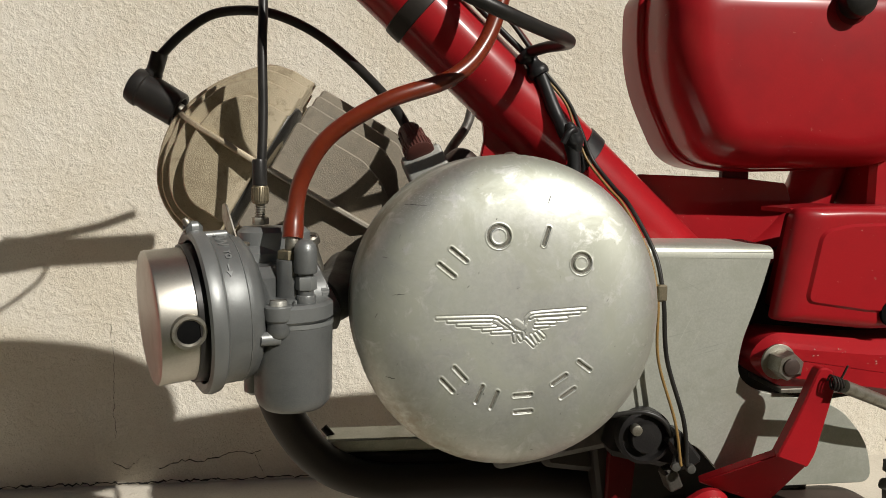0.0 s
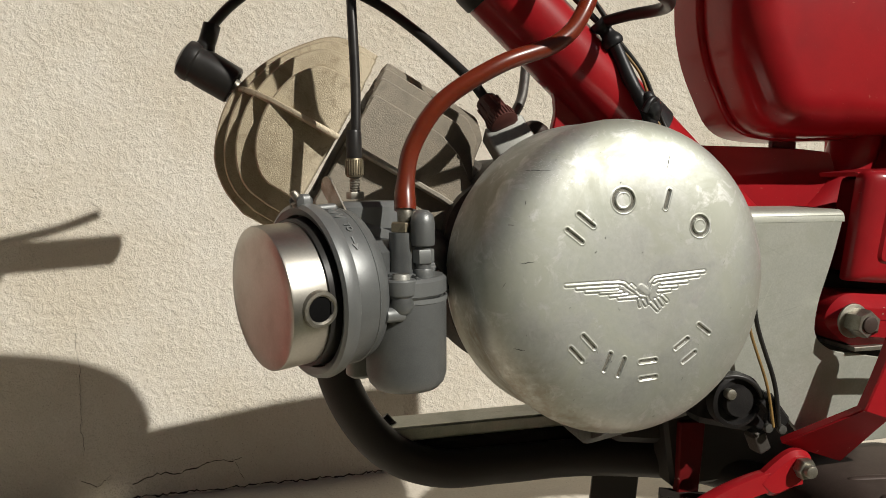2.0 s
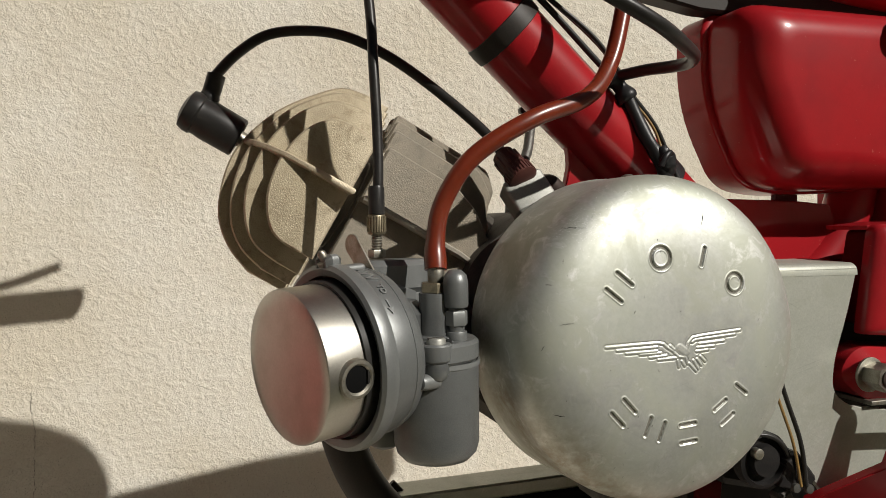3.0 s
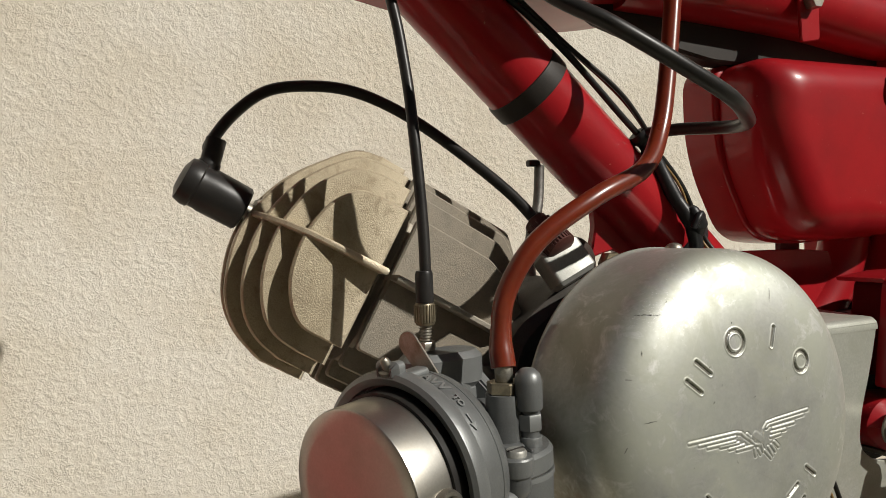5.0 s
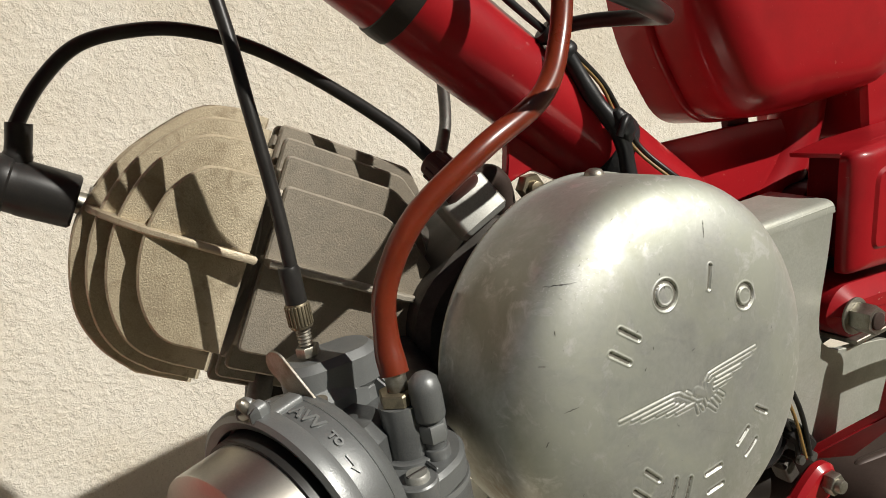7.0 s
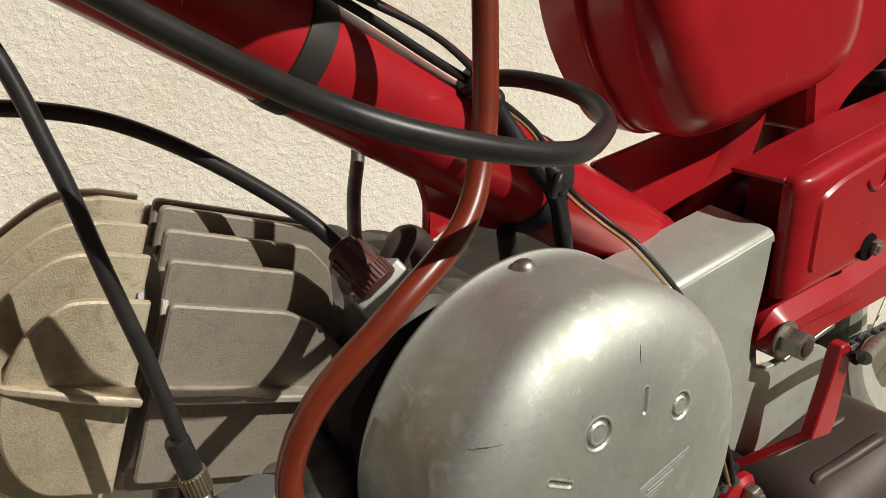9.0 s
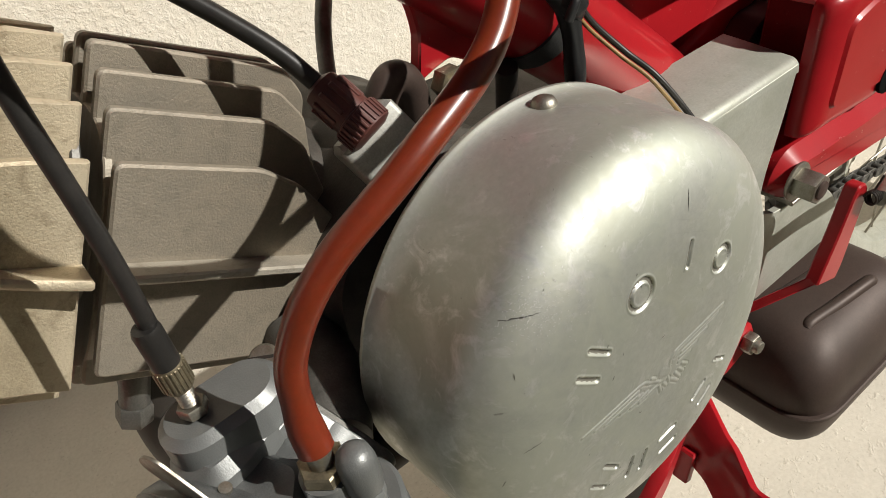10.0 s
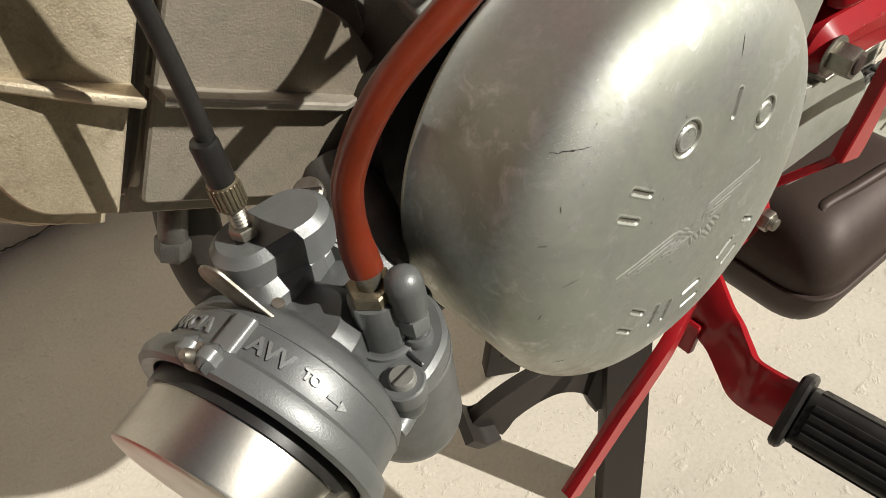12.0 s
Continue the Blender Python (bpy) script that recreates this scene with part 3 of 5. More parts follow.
LARGE_ARCH = [(0.23, 1.0), (0.46, 0.93), (0.66, 0.72), (0.85, 0.44), (0.97, 0.11), (1.0, -0.14), (0.95, -0.42), (0.83, -0.69), (0.63, -0.88), (0.38, -0.995)]


def build_cylinder():
    axis = basis(CYL + Vector((0, YC, 0)), AX)
    head = part("cylinder_head", can(0.030, -0.002, 0.046, 0.010, axis, 48), HEADCAST, bike, "cylinder head of tan cast alloy with nested lengthwise fins")
    barrel = part("cylinder_barrel", can(0.034, -0.098, -0.006, 0.002, axis, 48), BARRELCAST, bike, "grey cast barrel with lengthwise fins")
    for k, y in enumerate(FIN_Y):
        k = min(k, 7 - k)
        top, low, u, f = FIN_TOP[k], FIN_LOW[k], FIN_END[k], k / 3
        arch = [(a[0] + (b[0] - a[0]) * f, a[1] + (b[1] - a[1]) * f) for a, b in zip(SMALL_ARCH, LARGE_ARCH)]
        arch = [(u * x, (top if v > 0 else low) * v, 0) for x, v in arch]
        pts = [Vector((0.0, -low)), Vector((0.0, top))] + [p.xy for p in smooth_line(arch, 4)]
        part("fin", slab(pts, -y - 0.0026, -y + 0.0026, FIN, 0.0010), HEADCAST, head)
        top, low = FIN_TOP[k], FIN_LOW[k] - 0.003
        pts = rounded([(-0.0075, -low), (-0.0075, top), (-0.060 - 0.008 * k, top), (-0.078 - 0.006 * k, top * 0.85), (-0.100, top * 0.45), (-0.100, -low * 0.7), (-0.084, -low)], 0.0035, 4)
        part("fin", slab(pts, -y - 0.0026, -y + 0.0026, FIN, 0.0010), BARRELCAST, barrel)
    flange = FIN @ Matrix(((0, 0, 1, 0), (0, 1, 0, 0), (1, 0, 0, 0), (0, 0, 0, 1)))
    part("joint_flange", slab(rounded([(-YC - 0.044, -0.054), (-YC + 0.044, -0.054), (-YC + 0.044, 0.050), (-YC - 0.044, 0.050)], 0.03, 6), -0.0005, 0.0030, flange, 0.0006), CRANKCAST, head, "dull dark joint face")
    part("base_flange", slab(rounded([(-YC - 0.042, -0.054), (-YC + 0.042, -0.054), (-YC + 0.042, 0.050), (-YC - 0.042, 0.050)], 0.03, 6), -0.0110, -0.0075, flange, 0.0006), BARRELCAST, barrel)
    # the middle webs
    for ob, mat, pts in ((head, HEADCAST, [(-0.001, 0.106), (0.016, 0.108), (0.046, 0.1165), (0.058, 0.1300), (0.0655, 0.1440), (0.071, 0.158), (0.072, YC), (0.060, YC), (0.0, YC)]),
                         (barrel, BARRELCAST, [(-0.0075, 0.107), (-0.080, 0.108), (-0.094, 0.118), (-0.094, YC), (-0.0075, YC)])):
        web = Matrix(((AX.x, 0, UP.x, CYL.x), (0, 1, 0, 0), (AX.z, 0, UP.z, CYL.z), (0, 0, 0, 1))) @ Matrix.Translation((0, 0, 0.003))
        part("web", slab(pts, -0.0019, 0.0019, web, 0.0009), mat, ob)
    # the two halves of the barrel's foot
    # the foot lies in shade, which its near-black colour imitates
    part("cylinder_foot", can(0.046, -0.112, -0.096, 0.002, axis, 40), DARKCAST, barrel, "flange with the shade on it put into its dark colour")
    axis = basis(CYL + Vector((0, YC + 0.003, 0)) + UP * 0.0035, AX)
    part("plug_boss", can(0.0135, 0.036, 0.0635, 0.002, axis, 32), HEADCAST, head)
    plug = part("spark_plug", hexnut(0.019, 0.060, 0.071, axis, bm=can(0.0055, 0.070, 0.078, 0.0005, axis, 20)), STEEL, head)
    cap = part("plug_cap", lathe([(0.009, 0.0790), (0.0100, 0.0755), (0.0122, 0.0750), (0.0134, 0.0762), (0.0136, 0.098), (0.0131, 0.101), (0.0131, 0.104), (0.0141, 0.105), (0.0142, 0.1085), (0.0128, 0.113), (0.007, 0.1152), (0, 0.1156)], axis, 40), BLACK, bike, "black rubber spark plug cap with angled outlet")
    top = CYL + AX * 0.1030 + Vector((0, YC + 0.003, 0)) + UP * 0.0075
    part("cap_outlet", tube([top, top + UP * 0.0120 + AX * 0.0015, top + UP * 0.0250 + AX * 0.0045], 0.0066, 20, widen=lambda t: 1.0 if t < 0.45 else 0.9), BLACK, cap)
    line = [top + UP * 0.018 + AX * 0.003, (-0.2295, 0.1800, 0.6490), (-0.2133, 0.1877, 0.6690), (-0.1913, 0.1893, 0.6843), (-0.1639, 0.1802, 0.6864), (-0.1399, 0.1703, 0.6813), (-0.1123, 0.1634, 0.6679), (-0.0849, 0.1491, 0.6450), (-0.0584, 0.1271, 0.6149), (-0.0460, 0.1120, 0.5935)]
    part("ignition_lead", tube(line, 0.0036, 14), BLACK, bike, "black ignition lead")
    a, b = Vector((-0.0475, 0.1165, 0.5965)), Vector((-0.0400, 0.0975, 0.5785))
    con = part("lead_connector", lathe([(0, 0), (0.0045, 0), (0.0075, 0.002), (0.0085, 0.012), (0.0085, 0.018), (0.0098, 0.0185), (0.0098, 0.027), (0.007, 0.028), (0, 0.028)], basis(a, b - a), 28), BROWN, bike, "ribbed brown bakelite lead connector")
    bm = bmesh.new()
    m = basis(a, b - a)
    for k in range(28):
        ang = 2 * math.pi * k / 28
        box((0.0009, 0.0011, 0.0075), m @ Matrix.Rotation(ang, 4, "Z") @ Matrix.Translation((0.0099, 0, 0.0228)), 0.0003, bm)
    tagged(part("knurl", bm, BROWN, con), kind="stuff")
    bm = bmesh.new()
    for k in range(10):
        ang = 2 * math.pi * k / 10
        box((0.0016, 0.0022, 0.011), m @ Matrix.Rotation(ang, 4, "Z") @ Matrix.Translation((0.0082, 0, 0.0105)), 0.0005, bm)
    part("grip_ribs", bm, BROWN, con)
    part("lead_block", box((0.029, 0.016, 0.024), Matrix.Translation((-0.0352, 0.1030, 0.5690)) @ Matrix.Rotation(-0.41, 4, "Y") @ Matrix.Rotation(-0.45, 4, "X"), 0.0025), PLATE, bike, "grey cast alloy lead block")


build_cylinder()


def build_crankcase():
    m = basis((CC.x, 0, CC.z), (0, 1, 0))
    part("crankcase", lathe([(0, 0.05), (0.080, 0.05), (0.084, 0.068), (0.086, 0.070), (0.084, 0.076), (0.070, 0.080), (0.052, 0.10), (0.050, 0.20), (0.050, 0.25), (0, 0.255)], m, 64), DARKCAST, bike, "dark cast crankcase behind the cover")
    outline = rounded([(0.06, 0.512), (0.018, 0.525), (-0.004, 0.556), (-0.03, 0.560), (-0.078, 0.525), (-0.085, 0.44), (-0.03, 0.40), (0.12, 0.385), (0.165, 0.40), (0.165, 0.50), (0.12, 0.51)], 0.02)
    part("engine_body", side_slab(outline, 0.24, 0.10, 0.006), DARKCAST, bike, "dark cast engine body")
    # black block under the engine; the shade there is part of its colour
    sump = rounded([(0.060, 0.405), (0.165, 0.405), (0.165, 0.345), (0.10, 0.332), (0.060, 0.338)], 0.008)
    part("sump", side_slab(sump, 0.215, 0.135, 0.006), BLACKPAINT, bike, "black underside of the engine, shade put into its colour")
    # added behind the cover to stop sunlight reaching the exhaust pipe
    skirt = rounded([(0.012, 0.425), (0.118, 0.425), (0.122, 0.375), (0.012, 0.356)], 0.010)
    part("case_skirt", side_slab(skirt, 0.134, 0.088, 0.006), CRANKCAST, bike, "added block at the crankcase's lower edge, keeps sun off the exhaust")
    # the bracket's shade is painted with the darker red
    bracket = rounded([(0.108, 0.356), (0.130, 0.354), (0.124, 0.285), (0.106, 0.285)], 0.003)
    part("stand_bracket", side_slab(bracket, 0.128, 0.120, 0.001), REDDARK, bike, "red bracket under the engine, its shade put into the darker colour")
    part("neck_rubber", tube([(-0.026, 0.130, 0.552), (-0.018, 0.130, 0.568), (-0.008, 0.131, 0.577), (0.001, 0.133, 0.570), (0.004, 0.136, 0.550)], 0.0075, 16), MUFFLER, bike, "dusty rubber elbow")
    part("case_stub", can(0.0055, -0.045, 0.008, 0.001, basis((0.052, 0.128, 0.553), (-0.3, -0.5, 1)), 20), BLACKPAINT, bike)


build_crankcase()

# ---- carburettor ----
FACE = Vector((-0.1940, 0.0195, 0.4810))
BACK, NEAR = Vector((0.891, 0.454, 0)), Vector((0.454, -0.891, 0))
# the air horn and filter lie on an axis of their own, tipped up a little
MOUTH = Vector((-0.1986, 0.0228, 0.4832))
M_BACK, M_NEAR = Vector((0.9112, 0.4084, 0.0542)).normalized(), Vector((0.4090, -0.9125, 0.0))
M_UP = M_NEAR.cross(M_BACK).normalized() * (1 if M_NEAR.cross(M_BACK).z > 0 else -1)
BORE = basis(MOUTH, M_BACK)


def at_carb(s, c, z):
    return FACE + BACK * s + NEAR * c + Vector((0, 0, z - FACE.z))


def carb_words(text, size, angle, along, radius, parent, up=1.0):
    """Raised cast letters bent round the air horn; angle is measured from its top towards the viewer's side."""
    curve = bpy.data.curves.new("cast_letters", "FONT")
    curve.body, curve.size, curve.extrude, curve.resolution_u = text, size, 0.0009, 3
    curve.offset = 0.0002
    flat = new("cast_letters", curve)
    me = bpy.data.meshes.new_from_object(flat.evaluated_get(bpy.context.evaluated_depsgraph_get()))
    bpy.data.objects.remove(flat)
    for v in me.vertices:
        a, r = angle + v.co.x / radius, radius + v.co.z
        v.co = MOUTH + M_BACK * (along + v.co.y) + (M_NEAR * math.sin(a) + M_UP * math.cos(a)) * r
    me.materials.append(CARB)
    ob = new("cast_letters", me)
    ob.parent = parent
    return ob


def build_carburettor():
    horn = [(0.0395, 0.031), (0.0425, 0.0312), (0.0436, 0.034), (0.0434, 0.048), (0.0418, 0.0525), (0.036, 0.0565), (0.030, 0.059), (0.024, 0.063), (0.021, 0.070), (0.019, 0.080), (0.018, 0.10), (0, 0.10)]
    body = part("carburettor", lathe(horn, BORE, 72), CARB, bike, "grey cast carburettor with round air horn")
    part("clamp_ring", lathe([(0.0415, 0.0255), (0.0450, 0.0240), (0.0472, 0.0252), (0.0480, 0.0285), (0.0470, 0.0325), (0.0438, 0.0345), (0.0415, 0.0345), (0.0415, 0.0255)], BORE, 72), CARB, body, "rounded clamp collar")
    part("gasket", lathe([(0.0, 0.018), (0.0396, 0.020), (0.0404, 0.0345), (0, 0.0345)], BORE, 48), BLACK, body)
    part("seam_ridge", lathe([(0.0428, 0.0455), (0.0438, 0.0462), (0.0424, 0.0475)], BORE, 72), CARB, body)
    filt = part("air_filter", lathe([(0, 0.0), (0.030, 0.0001), (0.0368, 0.0003), (0.0377, 0.0008), (0.0380, 0.0018), (0.0380, 0.0240), (0.0350, 0.0247), (0.0345, 0.020), (0, 0.020)], BORE, 96), CANMETAL, bike, "shiny round tin air filter with a ringed hole in its side")
    d = (M_NEAR - M_UP * 0.07).normalized()
    hole = basis(MOUTH + M_BACK * 0.0145 + d * 0.0357, d)
    part("hole_rim", lathe([(0.0064, -0.001), (0.0064, 0.0034), (0.0074, 0.0044), (0.0090, 0.0042), (0.0096, 0.002), (0.0096, -0.002)], hole, 36), STEEL, filt, "turned steel ring round the hole")
    # black disc drawn as the dark inside of the hole; wall not cut
    part("hole_dark", can(0.0066, -0.002, 0.0028, 0.0002, hole, 28), HOLLOW, filt)
    # clamp ears, bolt and nut at the split of the collar
    for off in (-0.11, 0.06):
        ear = MOUTH + M_BACK * 0.0285 + (M_NEAR * math.sin(off) + M_UP * math.cos(off)) * 0.0478
        part("clamp_ear", box((0.0065, 0.009, 0.009), basis(ear, M_BACK, M_UP), 0.0028), CARB, body)
    ear = MOUTH + M_BACK * 0.0275 + (M_NEAR * math.sin(-0.03) + M_UP * math.cos(-0.03)) * 0.0480
    part("clamp_screw", lathe([(0, -0.005), (0.0044, -0.005), (0.0044, 0.0012), (0.0022, 0.0014), (0.0022, 0.0055), (0.0012, 0.0068), (0, 0.007)], basis(ear, (-0.45, -0.25, 0.85)), 24), STEEL, body)
    part("horn_rib", box((0.0085, 0.005, 0.017), basis(MOUTH + M_BACK * 0.0395 + M_UP * 0.0432 + M_NEAR * 0.001, M_BACK), 0.002), CARB, body)
    carb_words("AVV", 0.0078, 0.16, 0.0372, 0.0434, body)
    carb_words("TO", 0.0045, 0.59, 0.0385, 0.0434, body)
    carb_words("MARCIA", 0.0076, -0.84, 0.0372, 0.0434, body)
    arrow = [(0.0, -0.0004), (0.0045, -0.0004), (0.0045, -0.0017), (0.0078, 0.0), (0.0045, 0.0017), (0.0045, 0.0004), (0.0, 0.0004)]
    bm = bmesh.new()
    rings = []
    for h in (0.0, 0.0006):
        rings.append([bm.verts.new(MOUTH + M_BACK * (0.0385 + y) + (M_NEAR * math.sin(0.82 + x / 0.043) + M_UP * math.cos(0.82 + x / 0.043)) * (0.0433 + h * 1.6)) for x, y in arrow])
    for k in range(7):
        bm.faces.new((rings[0][k], rings[0][(k + 1) % 7], rings[1][(k + 1) % 7], rings[1][k]))
    bm.faces.new(rings[1])
    part("cast_arrow", bm, CARB, body)
    # choke lever on its boss
    p0, p1 = at_carb(0.0455, 0.0030, 0.5215), at_carb(0.0470, -0.0150, 0.5440)
    lm = basis(p0, BACK + Vector((0, 0, 0.06)), p1 - p0)
    ln = (p1 - p0).length
    pts = [(-0.0045, -0.008), (0.0045, -0.008), (0.0058, ln * 0.75)] + [(0.006 * math.cos(a), ln * 0.84 + 0.006 * math.sin(a)) for a in (math.pi * k / 10 for k in range(11))] + [(-0.0058, ln * 0.75)]
    part("choke_lever", slab(pts, -0.0006, 0.0006, lm, 0.0002), STEEL, body, "thin rounded steel choke lever")
    bm = slab(rounded([(-0.013, -0.016), (0.015, -0.016), (0.012, 0.004), (0.004, 0.010), (-0.006, 0.010)], 0.008, 6), 0.040, 0.0475, basis(at_carb(0, -0.004, 0.5175), BACK), 0.002)
    part("lever_boss", bm, CARB, body)
    part("boss_screw", lathe([(0, 0), (0.0024, 0), (0.0022, 0.0012), (0, 0.0014)], basis(at_carb(0.0525, -0.001, 0.5225), (0.3, -0.2, 1)), 16), STEEL, body)
    part("horn_neck", slab(rounded([(0.046, -0.024), (0.046, 0.020), (0.060, 0.022), (0.078, 0.012), (0.078, -0.024)], 0.008, 5), 0.470, 0.5105, Matrix.Translation((FACE.x, FACE.y, 0)) @ Matrix(((BACK.x, NEAR.x, 0, 0), (BACK.y, NEAR.y, 0, 0), (0, 0, 1, 0), (0, 0, 0, 1))), 0.006), CARB, body)
    # mixing chamber: a tall rounded block with a sloping web
    loc = Matrix.Translation((FACE.x, FACE.y, 0)) @ Matrix(((BACK.x, NEAR.x, 0, 0), (BACK.y, NEAR.y, 0, 0), (0, 0, 1, 0), (0, 0, 0, 1)))
    out = rounded([(0.0535, -0.035), (0.0535, -0.0095), (0.064, -0.0055), (0.086, -0.0045), (0.090, -0.018), (0.083, -0.035)], 0.012, 7)
    chamber = part("mixing_chamber", slab(out, 0.452, 0.5200, loc, 0.0045), CARB, body, "tall grey mixing chamber")
    # oblong top: two half rounds joined, the adjuster over the one nearer the engine's front
    def oblong(r):
        p, q = Vector((0.0690, -0.0235)), Vector((0.0850, -0.0160))
        a = math.atan2(q.y - p.y, q.x - p.x)
        return [q + r * Vector((math.cos(a + t), math.sin(a + t))) for t in (math.pi * (k / 12 - 0.5) for k in range(13))] + [p + r * Vector((math.cos(a + t), math.sin(a + t))) for t in (math.pi * (k / 12 + 0.5) for k in range(13))]
    part("chamber_top", slab(oblong(0.0136), 0.5125, 0.5312, loc, 0.0032), CARB, chamber)
    part("chamber_neck", slab(oblong(0.0112), 0.470, 0.5130, loc, 0.0010), CARB, chamber)
    bm = bmesh.new()
    quad = [(0.0850, -0.014), (0.0930, -0.013), (0.0985, 0.018), (0.0915, 0.018)]
    lo = [bm.verts.new(loc @ Vector((x, y, 0.486))) for x, y in quad]
    hi = [bm.verts.new(loc @ Vector((x, y, 0.5270 if y < 0 else 0.494))) for x, y in quad]
    for k in range(4):
        bm.faces.new((lo[k], lo[(k + 1) % 4], hi[(k + 1) % 4], hi[k]))
    bm.faces.new(lo)
    bm.faces.new(hi)
    bmesh.ops.bevel(bm, geom=list(bm.edges), offset=0.0011, segments=2, affect="EDGES")
    part("chamber_web", bm, CARB, body)
    top = Vector((-0.1425, 0.0710, 0.5325))
    part("adjuster_nut", hexnut(0.0090, 0, 0.0045, basis(top, (0, 0, 1))), STEEL, chamber)
    bm = can(0.0026, 0, 0.016, 0.0004, Matrix.Translation(top), 16)
    for k in range(7):
        lathe([(0.0026, 0.0045 + k * 0.0015), (0.0033, 0.0052 + k * 0.0015), (0.0026, 0.0059 + k * 0.0015)], Matrix.Translation(top), 16, bm)
    part("adjuster_screw", bm, STEEL, chamber)
    # float bowl and lid
    bx = at_carb(0.0728, 0.0200, 0)
    bowl_m = Matrix.Translation((bx.x, bx.y, 0))
    bowl = part("float_bowl", lathe([(0, 0.4262), (0.012, 0.4265), (0.018, 0.4280), (0.0212, 0.4315), (0.0226, 0.4365), (0.0230, 0.476), (0.0230, 0.479), (0, 0.479)], bowl_m, 56), CARB, bike, "smooth grey cylindrical float bowl")
    part("lid_joint", lathe([(0.0225, 0.4775), (0.0236, 0.4775), (0.0236, 0.4800), (0.0225, 0.4800)], bowl_m, 56), CARB, bowl)
    out = rounded([(0.052, 0.026, 0.006), (0.050, 0.038, 0.006), (0.062, 0.044, 0.008), (0.080, 0.044, 0.012), (0.0965, 0.030, 0.012), (0.0965, 0.008, 0.010), (0.088, -0.010, 0.008), (0.060, -0.008, 0.006)], 0.008, 5)
    lid = part("bowl_lid", slab(out, 0.4800, 0.4910, loc, 0.0018), CARB, bowl, "flat cast bowl lid with lugs")
    lug = at_carb(0.0577, 0.0365, 0.4885)
    part("lid_lug", lathe([(0, -0.0165), (0.003, -0.0162), (0.0055, -0.0142), (0.0066, -0.0105), (0.0062, -0.0065), (0.0076, -0.0050), (0.0080, 0.0022), (0.0074, 0.0030), (0, 0.0030)], Matrix.Translation(lug), 28), CARB, bowl)
    part("lid_screw", lathe([(0, 0), (0.0049, 0), (0.0049, 0.0048), (0.0042, 0.0058), (0, 0.0060)], Matrix.Translation(lug), 28), PLATE, bowl, "slotted steel lid screw")
    part("screw_slot", box((0.0092, 0.0012, 0.0008), Matrix.Translation(lug + Vector((0, 0, 0.0058))) @ Matrix.Rotation(0.2, 4, "Z"), 0.0002), BLACKPAINT, bowl)
    part("lid_rib", box((0.0015, 0.014, 0.0020), Matrix.Translation(at_carb(0.068, 0.034, 0.4915)) @ Matrix.Rotation(math.atan2(NEAR.y, NEAR.x) + 1.2, 4, "Z"), 0.0006), CARB, bowl)
    part("idle_screw", lathe([(0, 0), (0.0035, 0.001), (0.004, 0.004), (0.004, 0.012), (0, 0.012)], basis(at_carb(0.046, 0.036, 0.4735), BACK + Vector((0, 0, -0.05))), 20), CARB, bowl)
    fit_c = Vector((bx.x + 0.0005, bx.y - 0.002, 0))
    part("fuel_inlet", lathe([(0, 0.489), (0.0118, 0.489), (0.0118, 0.4925), (0.0096, 0.4935), (0.0092, 0.5150), (0, 0.5155)], Matrix.Translation(fit_c), 36), CARB, bowl)
    part("inlet_nut", hexnut(0.0150, 0.5150, 0.5205, Matrix.Translation(fit_c) @ Matrix.Rotation(0.3, 4, "Z")), BRASS, bowl, "dull plated inlet nut")
    part("inlet_spigot", can(0.0044, 0.520, 0.5285, 0.0005, Matrix.Translation(fit_c), 20), STEEL, bowl)
    tick = at_carb(0.0755, 0.0332, 0)
    part("tickler", lathe([(0, 0.49), (0.0044, 0.49), (0.0044, 0.5075), (0.0062, 0.5080), (0.0066, 0.5095), (0.0066, 0.5205), (0.0058, 0.5245), (0.0032, 0.5270), (0, 0.5275)], Matrix.Translation((tick.x, tick.y, 0)), 28), CARB, bowl, "round-topped grey tickler")
    part("tickler_foot", can(0.0056, 0.4895, 0.4955, 0.0006, Matrix.Translation((tick.x, tick.y, 0)), 24), CARB, bowl)
    part("tickler_base", hexnut(0.0108, 0.4985, 0.5060, Matrix.Translation((tick.x, tick.y, 0))), CARB, bowl)
    part("jet_holder", lathe([(0, 0.4285), (0.006, 0.429), (0.0088, 0.431), (0.0090, 0.470), (0, 0.470)], Matrix.Translation(at_carb(0.062, -0.010, 0)), 28), CARB, body)
    # inlet pipe to the barrel
    part("inlet_flange", slab(rounded([(-0.026, -0.010), (0.026, -0.010), (0.026, 0.010), (-0.026, 0.010)], 0.009, 5), 0.098, 0.106, BORE @ Matrix.Rotation(0.6, 4, "Z"), 0.001), CRANKCAST, body)
    a = at_carb(0.10, -0.004, 0.483)
    part("inlet_pipe", tube([a, a + Vector((0.012, 0.02, 0.004)), a + Vector((0.018, 0.05, 0.012))], 0.017, 20), CRANKCAST, body)
    p = Vector((-0.1121, 0.0865, 0.519))
    part("flange_screw", lathe([(0, -0.02), (0.0035, -0.02), (0.0035, 0), (0.0060, 0), (0.0060, 0.0045), (0.0048, 0.0058), (0, 0.0058)], basis(p, (-0.25, -0.35, 1)), 24), STEEL, body, "slotted steel flange screw")
    part("screw_slot", box((0.0112, 0.0013, 0.0008), basis(p + Vector((-0.25, -0.35, 1)).normalized() * 0.0056, (-0.25, -0.35, 1)), 0.0002), BLACKPAINT, body)
